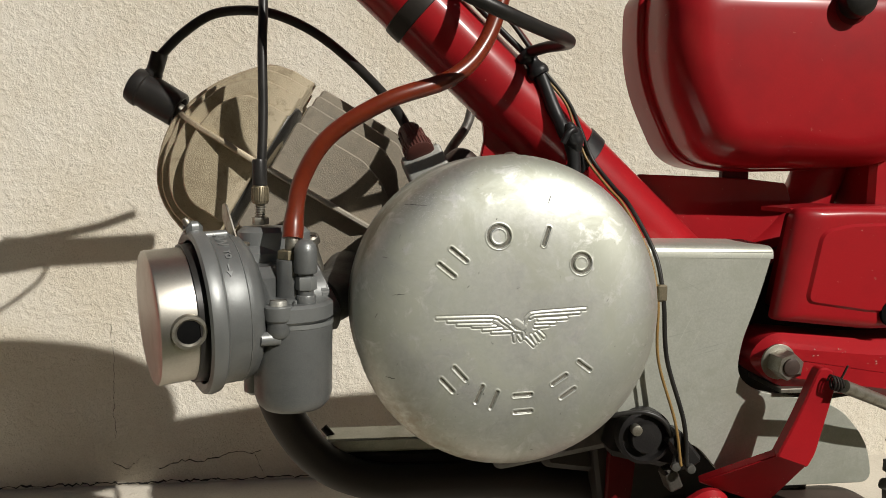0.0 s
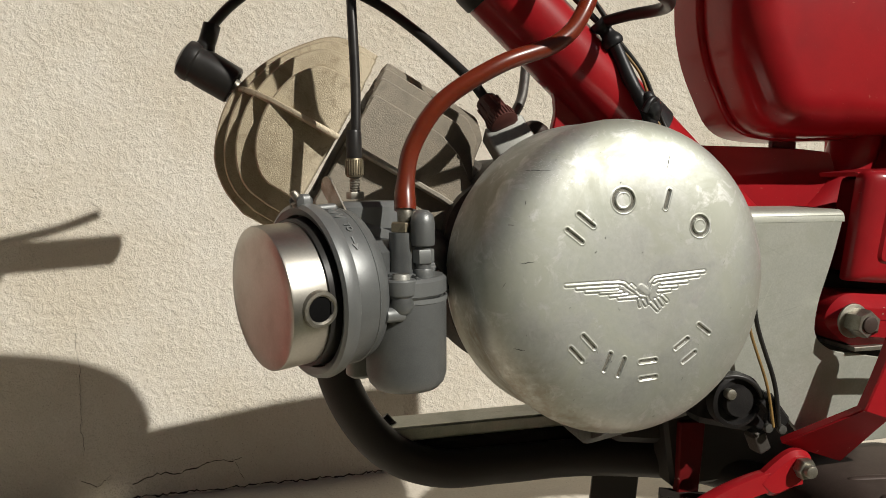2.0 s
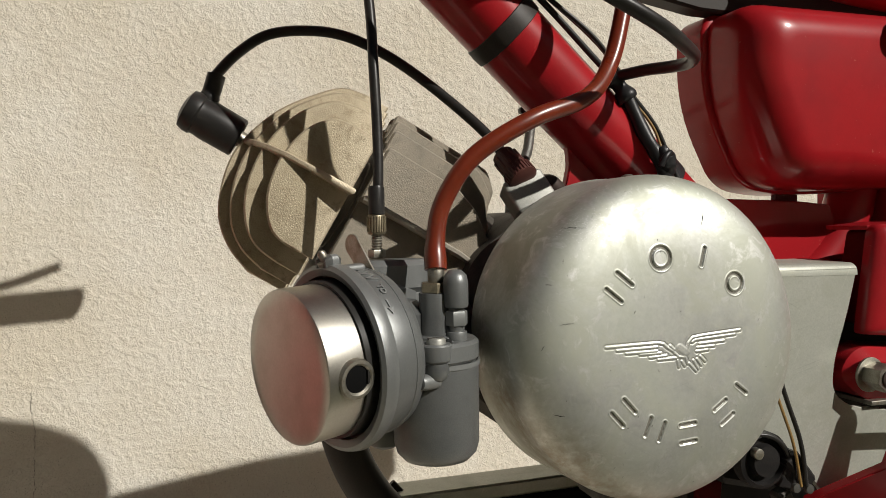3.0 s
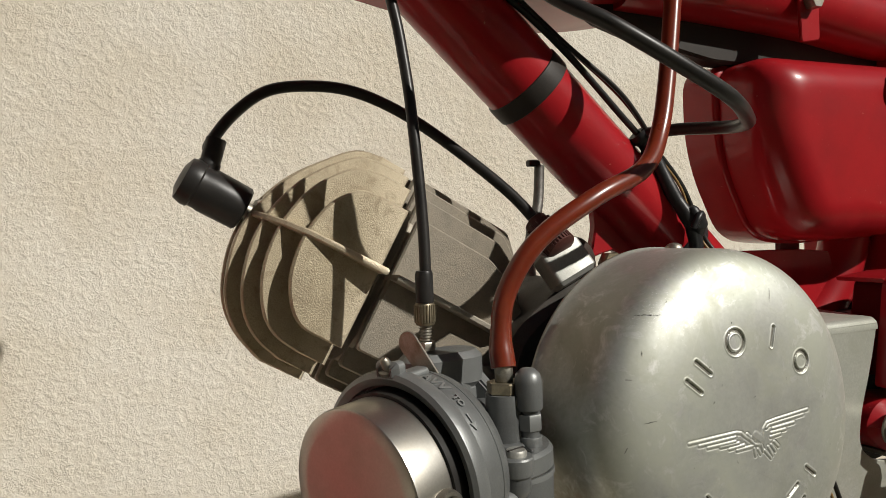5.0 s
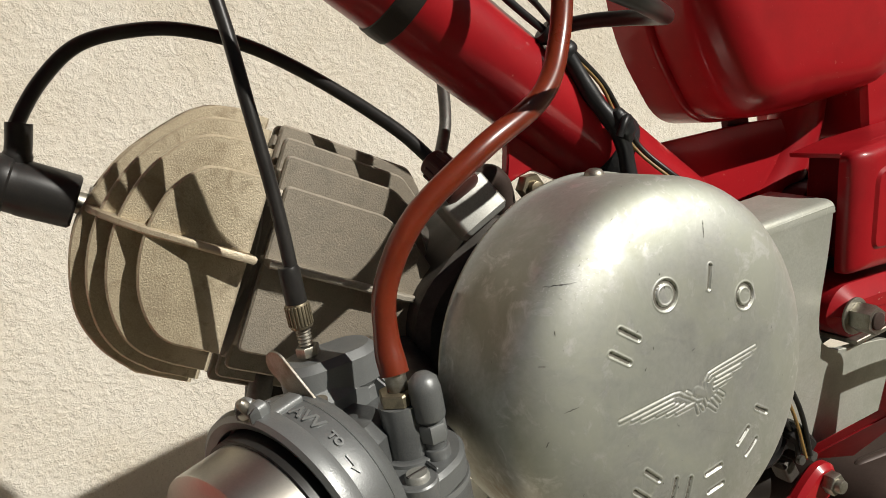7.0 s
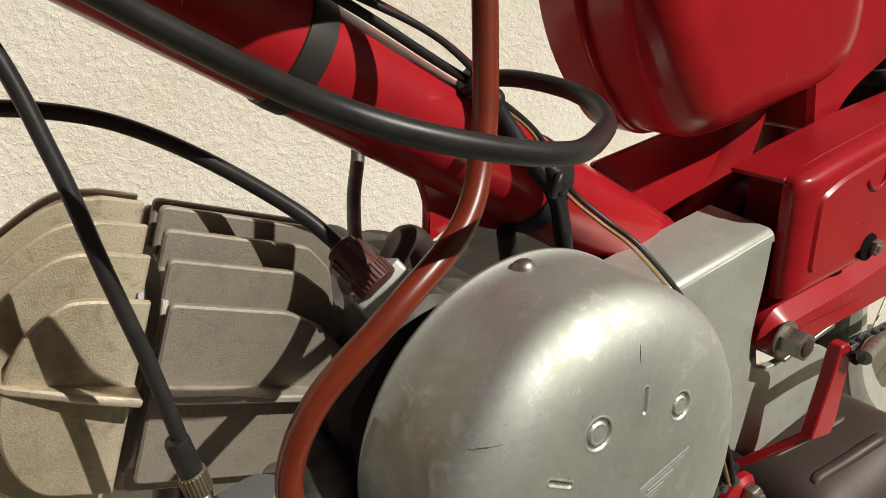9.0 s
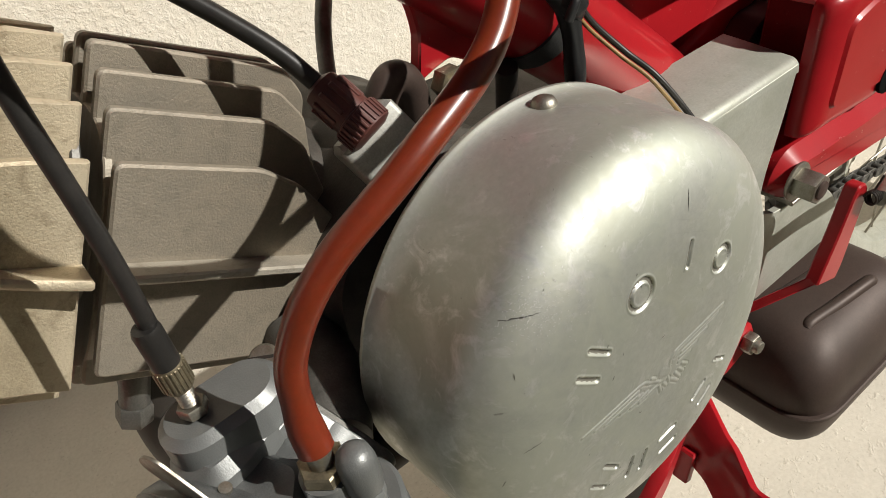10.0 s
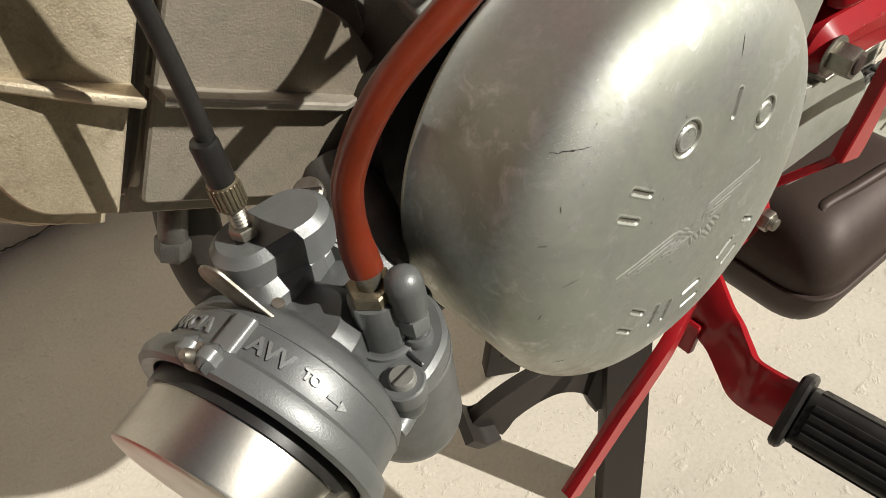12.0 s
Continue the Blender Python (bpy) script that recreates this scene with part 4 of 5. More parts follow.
    # hose
    hose_line = [(fit_c.x, fit_c.y, 0.5270), (-0.1185, 0.0362, 0.5410), (-0.1138, 0.0369, 0.5622), (-0.0977, 0.0324, 0.5863), (-0.0654, 0.0289, 0.6063), (-0.0278, 0.0369, 0.6209), (-0.0069, 0.0472, 0.6422), (0.0062, 0.0542, 0.6753), (0.0215, 0.0630, 0.7326), (0.03, 0.07, 0.77)]
    part("fuel_hose", tube(hose_line, 0.0050, 20, widen=lambda t: 1.2 if t < 0.06 else 1.2 - 0.2 * min(1, (t - 0.06) / 0.08)), HOSE, bike, "translucent amber fuel hose, slightly swollen at its end")


build_carburettor()

TUBE_LOW, TUBE_HIGH = Vector((0.1635, 0.1357, 0.4960)), Vector((-0.3977, 0.1235, 1.0100))     # ends of the thick frame tube


def build_cables():
    top = Vector((-0.1425, 0.0710, 0.5335))
    cab = part("throttle_cable", tube([(-0.1422, 0.0702, 0.560), (-0.1411, 0.0710, 0.575), (-0.1403, 0.0740, 0.6020), (-0.1408, 0.0785, 0.6407), (-0.1408, 0.0868, 0.6782), (-0.1450, 0.0960, 0.7220), (-0.1656, 0.1063, 0.8012), (-0.25, 0.2, 0.92)], 0.0030, 12), BLACK, bike, "black sheathed throttle cable")
    part("ferrule", lathe([(0, 0.012), (0.0046, 0.012), (0.0050, 0.013), (0.0050, 0.0225), (0.0044, 0.0235), (0, 0.0235)], Matrix.Translation(top), 24), BRASS, cab, "knurled brass ferrule")
    bm = bmesh.new()
    for k in range(22):
        box((0.0007, 0.0008, 0.009), Matrix.Translation(top) @ Matrix.Rotation(2 * math.pi * k / 22, 4, "Z") @ Matrix.Translation((0.0051, 0, 0.0178)), 0.0002, bm)
    tagged(part("knurl", bm, BRASS, cab), kind="stuff")
    part("cable_boot", lathe([(0, 0.0235), (0.0046, 0.0235), (0.0046, 0.038), (0.0040, 0.0395), (0.0034, 0.0395), (0, 0.0395)], Matrix.Translation(top) @ Matrix.Rotation(0.03, 4, "X"), 20), BLACK, cab)
    loop = [(-0.1732, 0.0722, 0.7802), (-0.1018, 0.0258, 0.7079), (-0.0744, 0.0020, 0.6839), (-0.0409, -0.0063, 0.6650), (-0.0080, -0.0046, 0.6514), (0.0221, 0.0133, 0.6451), (0.0360, 0.0270, 0.6445), (0.0455, 0.0450, 0.6455), (0.0480, 0.0640, 0.6475), (0.0440, 0.0880, 0.6500), (0.0360, 0.1100, 0.6500)]
    part("breather_hose", tube(loop, 0.0039, 16), BLACK, bike, "looped black rubber breather hose")
    # taped loom down the tube, with loose wires out of it
    loom = part("wiring_loom", tube([(-0.16, 0.110, 0.800), (-0.1018, 0.110, 0.7566), (-0.0323, 0.1110, 0.7079), (0.0184, 0.1120, 0.6630), (0.0420, 0.1120, 0.6400), (0.0533, 0.1050, 0.6113), (0.0600, 0.0990, 0.5950), (0.0665, 0.0985, 0.5800), (0.0671, 0.0979, 0.5528), (0.066, 0.099, 0.530)], 0.0048, 16,
                widen=lambda t: 0.45 if t < 0.40 else (1.0 + 0.05 * math.sin(t * 60))), TAPE, bike, "black taped wiring loom with loose ends")
    part("loom_tape", tube([(0.0330, 0.1130, 0.6510), (0.0390, 0.1120, 0.6440), (0.0445, 0.1100, 0.6340)], 0.0078, 14, widen=lambda t: 0.8 + 0.2 * math.sin(t * 9)), TAPE, loom)
    part("loom_knot", tube([(0.0610, 0.0955, 0.6010), (0.0655, 0.0960, 0.5910), (0.0690, 0.0985, 0.5800)], 0.0062, 14, widen=lambda t: 0.35 + 0.75 * math.sin(t * 3.1) + 0.06 * math.sin(t * 23)), TAPE, loom)
    part("loom_tail", tube([(0.0690, 0.0950, 0.5900), (0.0640, 0.0900, 0.5960), (0.0590, 0.0880, 0.5930), (0.0560, 0.0890, 0.5870)], 0.0022, 10), TAPE, loom)
    tie = TUBE_LOW.lerp(TUBE_HIGH, 0.156)
    axis = TUBE_HIGH - TUBE_LOW
    part("tube_tie", lathe([(0.0264, -0.0065), (0.0274, -0.006), (0.0274, 0.006), (0.0264, 0.0065)], basis(tie, axis), 40), TAPE, loom)
    for k, (mat, dx, dy) in enumerate(((BLACK, 0, 0), (YELLOW, -0.004, -0.002))):
        part("wire", tube([(0.0440 + dx, 0.108, 0.640), (0.0640 + dx * 0.6, 0.1075, 0.617), (0.0740 + dx, 0.1060, 0.596), (0.0820 + dx, 0.1030, 0.576), (0.0932 + dx, 0.0920, 0.5580), (0.1009 + dx, 0.0770, 0.5439), (0.1109 + dx, 0.0590, 0.5153), (0.1140 + dx, 0.0520, 0.4941), (0.1150 + dx, 0.0500, 0.4806), (0.1180 + dx * 1.5, 0.0490, 0.4462), (0.1290 + dx * 1.5, 0.0440, 0.4061), (0.1310 + dx, 0.0410, 0.3772)], 0.0015 if k == 0 else 0.0010, 10), mat, loom)
    part("wire", tube([(-0.08, 0.108, 0.746), (-0.0250, 0.110, 0.7060), (0.0160, 0.108, 0.6760), (0.0400, 0.108, 0.6480)], 0.0016, 10), BLACK, loom)
    part("wire", tube([(-0.08, 0.112, 0.743), (-0.0200, 0.114, 0.7050), (0.0200, 0.112, 0.6740), (0.0430, 0.111, 0.6480)], 0.0016, 10), REDDARK, loom)
    part("wire_clip", box((0.0060, 0.005, 0.0110), Matrix.Translation((0.1132, 0.0508, 0.4900)), 0.001), BRASS, loom, "small pale sleeve round the wires")
    # short vent pipe behind the lead connector
    vent = part("vent_pipe", tube([(-0.024, 0.160, 0.555), (-0.017, 0.172, 0.571), (-0.006, 0.186, 0.588), (0.008, 0.198, 0.608), (0.014, 0.203, 0.638)], 0.0040, 12), CRANKCAST, bike, "thin dusty grey vent pipe")
    part("vent_tip", box((0.010, 0.006, 0.005), Matrix.Translation((0.0085, 0.203, 0.640)), 0.001), BLACK, vent)


build_cables()


# ---- frame, tool box, panels ----
def build_frame():
    a, b = TUBE_LOW, TUBE_HIGH
    part("main_tube", tube([a, a.lerp(b, 0.25), a.lerp(b, 0.5), b], 0.0263, 40, 4), RED, bike, "thick sloping red frame tube")
    c = a.lerp(b, 0.362)
    part("tube_band", lathe([(0.0264, -0.0070), (0.0273, -0.0065), (0.0275, 0.001), (0.0272, 0.0055), (0.0264, 0.0060)], basis(c, b - a), 40), BLACKPAINT, bike, "black tape band round the tube")
    lug = rounded([(0.000, 0.619), (0.0085, 0.603, 0.006), (0.0095, 0.590), (0.0045, 0.5690, 0.001), (0.014, 0.5720), (0.024, 0.5740), (0.047, 0.5600), (0.075, 0.5530), (0.115, 0.5450), (0.09, 0.570), (0.04, 0.605)], 0.003)
    part("engine_lug", side_slab(lug, 0.137, 0.130, 0.001), RED, bike, "red welded engine lug")
    m = basis((0.0175, 0.1300, 0.5655), (0, -1, 0))
    part("lug_bolt", hexnut(0.014, 0, 0.008, m, bm=can(0.004, 0, 0.012, 0.001, m, 20)), BRASS, bike, "brassy engine bolt")
    shield = rounded([(0.130, 0.567), (0.202, 0.565), (0.222, 0.564), (0.252, 0.561), (0.258, 0.545), (0.240, 0.515), (0.20, 0.49), (0.16, 0.49)], 0.003)
    part("frame_gusset", side_slab(shield, 0.144, 0.140, 0.0008), RED, bike, "pressed dark red frame gusset")
    # dark backing added in place of the shadow gap beside the pivot
    back = rounded([(0.155, 0.49), (0.220, 0.495), (0.240, 0.514), (0.272, 0.512), (0.32, 0.465), (0.32, 0.40), (0.165, 0.38)], 0.01)
    part("pivot_plate", side_slab(back, 0.135, 0.112, 0.001), BLACKPAINT, bike, "dark backing plate for the shadow gap by the pivot")
    part("seat_tube", tube([(0.19, 0.15, 0.485), (0.236, 0.15, 0.502), (0.270, 0.15, 0.538), (0.287, 0.15, 0.580), (0.300, 0.15, 0.66)], 0.0195, 28), RED, bike, "red seat tube")
    # the darker red of the strut holds the shade it stands in
    part("frame_strut", tube([(0.352, 0.165, 0.44), (0.352, 0.165, 0.66)], 0.020, 24, smooth=False), REDDARK, bike, "red upright frame strut, its shade put into the darker colour")
    rail = part("top_rail", tube([(0.03, 0.125, 0.760), (0.10, 0.123, 0.757), (0.20, 0.122, 0.751), (0.32, 0.122, 0.740), (0.60, 0.13, 0.74)], 0.025, 28), RED, bike, "red top rail under the saddle")
    strap = rounded([(0.166, 0.770), (0.187, 0.770), (0.187, 0.718), (0.168, 0.715)], 0.003)
    part("rail_strap", side_slab(strap, 0.097, 0.094, 0.0006), RED, rail)
    part("strap_bolt", hexnut(0.011, 0, 0.008, basis((0.176, 0.094, 0.744), (0, -1, 0))), STEEL, rail)
    # black sheet in place of the shade between tank and tool box
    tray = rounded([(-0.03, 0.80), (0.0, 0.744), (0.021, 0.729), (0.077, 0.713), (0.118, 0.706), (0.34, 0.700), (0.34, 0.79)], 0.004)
    part("tank_underside", side_slab(tray, 0.146, 0.128, 0.002), BLACKPAINT, bike, "black sheet standing in for the shade under the tank")


build_frame()


def rounded_shell(outline, y0, y1, radius, rim, bm=None):
    """A pressed box seen from the side: a flat face whose edge rolls back by radius into walls."""
    bm = bm or bmesh.new()
    pts = [Vector(p) for p in outline]
    mid = sum(pts, Vector((0, 0))) / len(pts)
    rows = []
    for k in range(9):
        a = math.pi / 2 * k / 8
        rows.append((radius * (1 - math.sin(a)), y0 + radius * (1 - math.cos(a))))
    rows += [(0.0, y1)]
    rings = []
    for inset, y in rows:
        ring = []
        for p in pts:
            d = p - mid
            f = max(0.02, 1 - inset / max(1e-4, min(rim, d.length)))
            ring.append(bm.verts.new((mid.x + d.x * f, y, mid.y + d.y * f)))
        rings.append(ring)
    for a, b in zip(rings, rings[1:]):
        for k in range(len(a)):
            bm.faces.new((a[k], a[(k + 1) % len(a)], b[(k + 1) % len(a)], b[k]))
    bm.faces.new(rings[0])
    bm.faces.new(rings[-1])
    return bm


def paint_chips(spots, y, parent, seed, spread=0.004):
    """Small ragged patches of bare primer, lying on a face that looks towards the viewer."""
    rnd = random.Random(seed)
    bm = bmesh.new()
    for x, z, n in spots:
        for k in range(n):
            cx, cz, r, turn = x + rnd.gauss(0, spread), z + rnd.gauss(0, spread * 0.6), rnd.uniform(0.0003, 0.0011), rnd.uniform(0, 3)
            bm.faces.new([bm.verts.new((cx + r * rnd.uniform(0.4, 1.6) * math.cos(turn + a), y, cz + r * rnd.uniform(0.2, 0.8) * math.sin(turn + a))) for a in (0, 1.2, 2.4, 3.7, 5.0)])
    return tagged(part("paint_chips", bm, PRIMER, parent, smooth=False), kind="stuff")


def build_boxes():
    out = rounded([(0.129, 0.706, 0.02), (0.335, 0.706, 0.03), (0.335, 0.575, 0.05), (0.20, 0.571, 0.03), (0.160, 0.577, 0.05), (0.129, 0.640, 0.06)], 0.03, 7)
    tool = part("tool_box", rounded_shell(out, 0.082, 0.134, 0.030, 0.085), RED, bike, "rounded red pressed-steel tool box with chipped paint")
    back = [(0.227 + (p.x - 0.227) * 1.05, 0.641 + (p.y - 0.641) * 1.03) for p in out]
    part("box_body", rounded_shell(back, 0.1345, 0.166, 0.003, 0.05), RED, tool)
    part("lid_knob", lathe([(0, -0.002), (0.004, -0.002), (0.004, 0.006), (0.0110, 0.008), (0.0122, 0.012), (0.0115, 0.019), (0.008, 0.022), (0, 0.0225)], basis((0.256, 0.0915, 0.686), (0, -1, 0)), 28), BLACK, tool, "black lid knob")
    part("knob_seat", lathe([(0.0, 0.001), (0.0125, 0.001), (0.0115, 0.0018), (0.0, 0.003)], basis((0.256, 0.083, 0.683), (0, -1, 0)), 28), REDDARK, tool)
    part("box_lug", side_slab([(0.201, 0.550), (0.223, 0.550), (0.223, 0.578), (0.201, 0.578)], 0.150, 0.1445, 0.0005), REDDARK, tool)
    paint_chips([(0.212, 0.6145, 9), (0.262, 0.628, 4), (0.200, 0.660, 2)], 0.0828, tool, 5, 0.003)
    # aluminium case panel
    face = [(0.085, 0.516), (0.1966, 0.5155, 0.001), (0.189, 0.486, 0.03), (0.177, 0.452, 0.02), (0.175, 0.430, 0.015), (0.190, 0.4185, 0.012), (0.222, 0.4135, 0.02), (0.252, 0.4070, 0.03), (0.276, 0.3800, 0.03), (0.2815, 0.350, 0.01), (0.176, 0.350), (0.150, 0.380), (0.085, 0.41)]
    panel = part("case_panel", side_slab(rounded(face, 0.006, 5), 0.068, 0.0632, 0.0004), SHEET, bike, "dull brushed aluminium drive case panel")
    roll = [(0.0630, 0.5120), (0.0631, 0.5155), (0.0638, 0.5178), (0.0653, 0.5194), (0.0675, 0.5203), (0.090, 0.5208), (0.112, 0.5212), (0.112, 0.5180), (0.070, 0.5172), (0.0675, 0.5120)]
    bm = bmesh.new()
    rings = [[bm.verts.new((x + (0.10 * (y - 0.063) if x > 0.1 else 0), y, z - 0.0015 * (x > 0.1))) for y, z in roll] for x in (0.085, 0.1955, 0.1968)]
    for v, (y, z) in zip(rings[2], roll):
        v.co.z -= 0.0008 if z > 0.515 else 0
    for a, b in zip(rings, rings[1:]):
        for k in range(len(roll)):
            bm.faces.new((a[k], b[k], b[(k + 1) % len(roll)], a[(k + 1) % len(roll)]))
    bm.faces.new(rings[0])
    bm.faces.new(rings[2])
    part("top_flange", bm, SHEET, panel)
    # red side panel with raised field
    out = rounded([(0.197, 0.469, 0.004), (0.2085, 0.5455, 0.008), (0.245, 0.5470), (0.32, 0.5460), (0.43, 0.5390), (0.43, 0.470), (0.33, 0.4625), (0.265, 0.4620)], 0.006, 5)
    side = part("side_panel", rounded_shell(out, 0.053, 0.0665, 0.009, 0.05), RED, bike, "red pressed side panel with a raised field")
    field = rounded([(0.2135, 0.481), (0.2225, 0.531), (0.245, 0.536), (0.40, 0.538), (0.40, 0.478), (0.33, 0.474), (0.264, 0.4735)], 0.008, 5)
    part("panel_flange", side_slab([(0.2095, 0.5445), (0.245, 0.5470), (0.32, 0.5460), (0.43, 0.5390), (0.43, 0.5360), (0.32, 0.5430), (0.245, 0.5440), (0.2100, 0.5415)], 0.103, 0.0666, 0.0006), RED, side)
    # a darker red block puts the panel's inner shade into colour
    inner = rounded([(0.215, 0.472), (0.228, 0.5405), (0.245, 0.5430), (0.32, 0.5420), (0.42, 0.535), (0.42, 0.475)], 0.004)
    part("panel_inside", side_slab(inner, 0.103, 0.0672, 0.002), REDDARK, side, "dark red block standing in for the shade inside the panel")
    part("raised_field", side_slab(field, 0.0575, 0.0512, 0.0028), RED, side)
    # flat black disc painted as the shade of a notch round the bolt
    part("bolt_recess", can(0.0095, -0.002, 0.0003, 0.0001, basis((0.2790, 0.0510, 0.4745), (0, -1, 0)), 28), HOLLOW, side)
    part("panel_bolt", hexnut(0.0095, -0.004, 0.0035, basis((0.2845, 0.0505, 0.4725), (0, -1, 0)), bm=can(0.0026, 0, 0.0050, 0.0006, basis((0.2845, 0.0505, 0.4725), (0, -1, 0)), 16)), STEEL, side)
    part("bow_mark", tube([(0.2715, 0.0510, 0.5240), (0.2760, 0.0508, 0.5180), (0.2835, 0.0508, 0.5155), (0.2905, 0.0508, 0.5190), (0.2935, 0.0510, 0.5260)], 0.0014, 10), RED, side)
    paint_chips([(0.256, 0.526, 3), (0.260, 0.50, 4), (0.30, 0.52, 3)], 0.0510, side, 8, 0.006)
    # swinging arm, pivot nut and washer
    arm = part("swinging_arm", side_slab(rounded([(0.181, 0.441, 0.02), (0.197, 0.4600, 0.015), (0.275, 0.4530), (0.330, 0.4530), (0.50, 0.449), (0.50, 0.388), (0.336, 0.4045), (0.279, 0.4115), (0.246, 0.4160), (0.204, 0.4215, 0.012)], 0.01, 5), 0.105, 0.056, 0.009), RED, bike, "red swinging arm")
    nut = basis((0.2, 0.0565, 0.4415), (0, -1, 0))
    part("pivot_washer", can(0.0122, 0, 0.002, 0.0005, nut, 32), STEEL, arm)
    part("pivot_nut", hexnut(0.0168, 0.0018, 0.0155, nut @ Matrix.Rotation(0.35, 4, "Z")), STEEL, arm, "zinc plated pivot nut")
    part("pivot_bolt", can(0.0058, 0.0, 0.0170, 0.001, nut, 28), MUFFLER, arm)
    paint_chips([(0.247, 0.448, 5), (0.270, 0.440, 4), (0.225, 0.447, 4)], 0.0558, arm, 9, 0.004)
    part("pivot_strip", side_slab([(0.205, 0.4185), (0.26, 0.4175), (0.26, 0.4215), (0.205, 0.4215)], 0.10, 0.058, 0.0005), STEEL, arm)


build_boxes()


def flat_bar(points, width, thick, parent, name, material, up, label=""):
    """A flat bar bent along a line of points; up gives the way of its width, or a pair of ways to twist it from start to end."""
    bm = bmesh.new()
    line = smooth_line(points, 6)
    rings = []
    twist = isinstance(up, list)
    for k, p in enumerate(line):
        d = (line[min(k + 1, len(line) - 1)] - line[max(k - 1, 0)]).normalized()
        f = min(1.0, max(0.0, (k / (len(line) - 1) - 0.30) / 0.30))
        way = Vector(up[0]).lerp(Vector(up[1]), f) if twist else Vector(up)
        wide = width[0] + (width[1] - width[0]) * f if twist else width
        w = (way - d * way.dot(d)).normalized() * wide / 2
        t = d.cross(w).normalized() * thick / 2
        e = 0.12
        rings.append([bm.verts.new(p + v) for v in (w + t * (1 - e), w * 0.97 + t, -w * 0.97 + t, -w + t * (1 - e), -w - t * (1 - e), -w * 0.97 - t, w * 0.97 - t, w - t * (1 - e))])
    for a, b in zip(rings, rings[1:]):
        for k in range(8):
            bm.faces.new((a[k], a[(k + 1) % 8], b[(k + 1) % 8], b[k]))
    bm.faces.new(rings[0])
    bm.faces.new(rings[-1])
    return part(name, bm, material, parent, label)


def pan(outline, z0, z1, radius, rim):
    """A pressed tray: a flat face at z0 whose edge rolls by radius down (or, if negative, up) to the rim at z1."""
    bm = bmesh.new()
    pts = [Vector(p) for p in outline]
    mid = sum(pts, Vector((0, 0))) / len(pts)
    rows = [(abs(radius) * (1 - math.sin(math.pi / 2 * k / 8)), z0 - radius * (1 - math.cos(math.pi / 2 * k / 8))) for k in range(9)] + [(0.0, z1)]
    rings = []
    for inset, z in rows:
        ring = []
        for p in pts:
            d = p - mid
            f = max(0.02, 1 - inset / max(1e-4, min(rim, d.length)) * 0.8)
            ring.append(bm.verts.new((mid.x + d.x * f, mid.y + d.y * f, z)))
        rings.append(ring)
    for a, b in zip(rings, rings[1:]):
        for k in range(len(a)):
            bm.faces.new((a[k], a[(k + 1) % len(a)], b[(k + 1) % len(a)], b[k]))
    bm.faces.new(rings[0])
    bm.faces.new(rings[-1])
    return bm


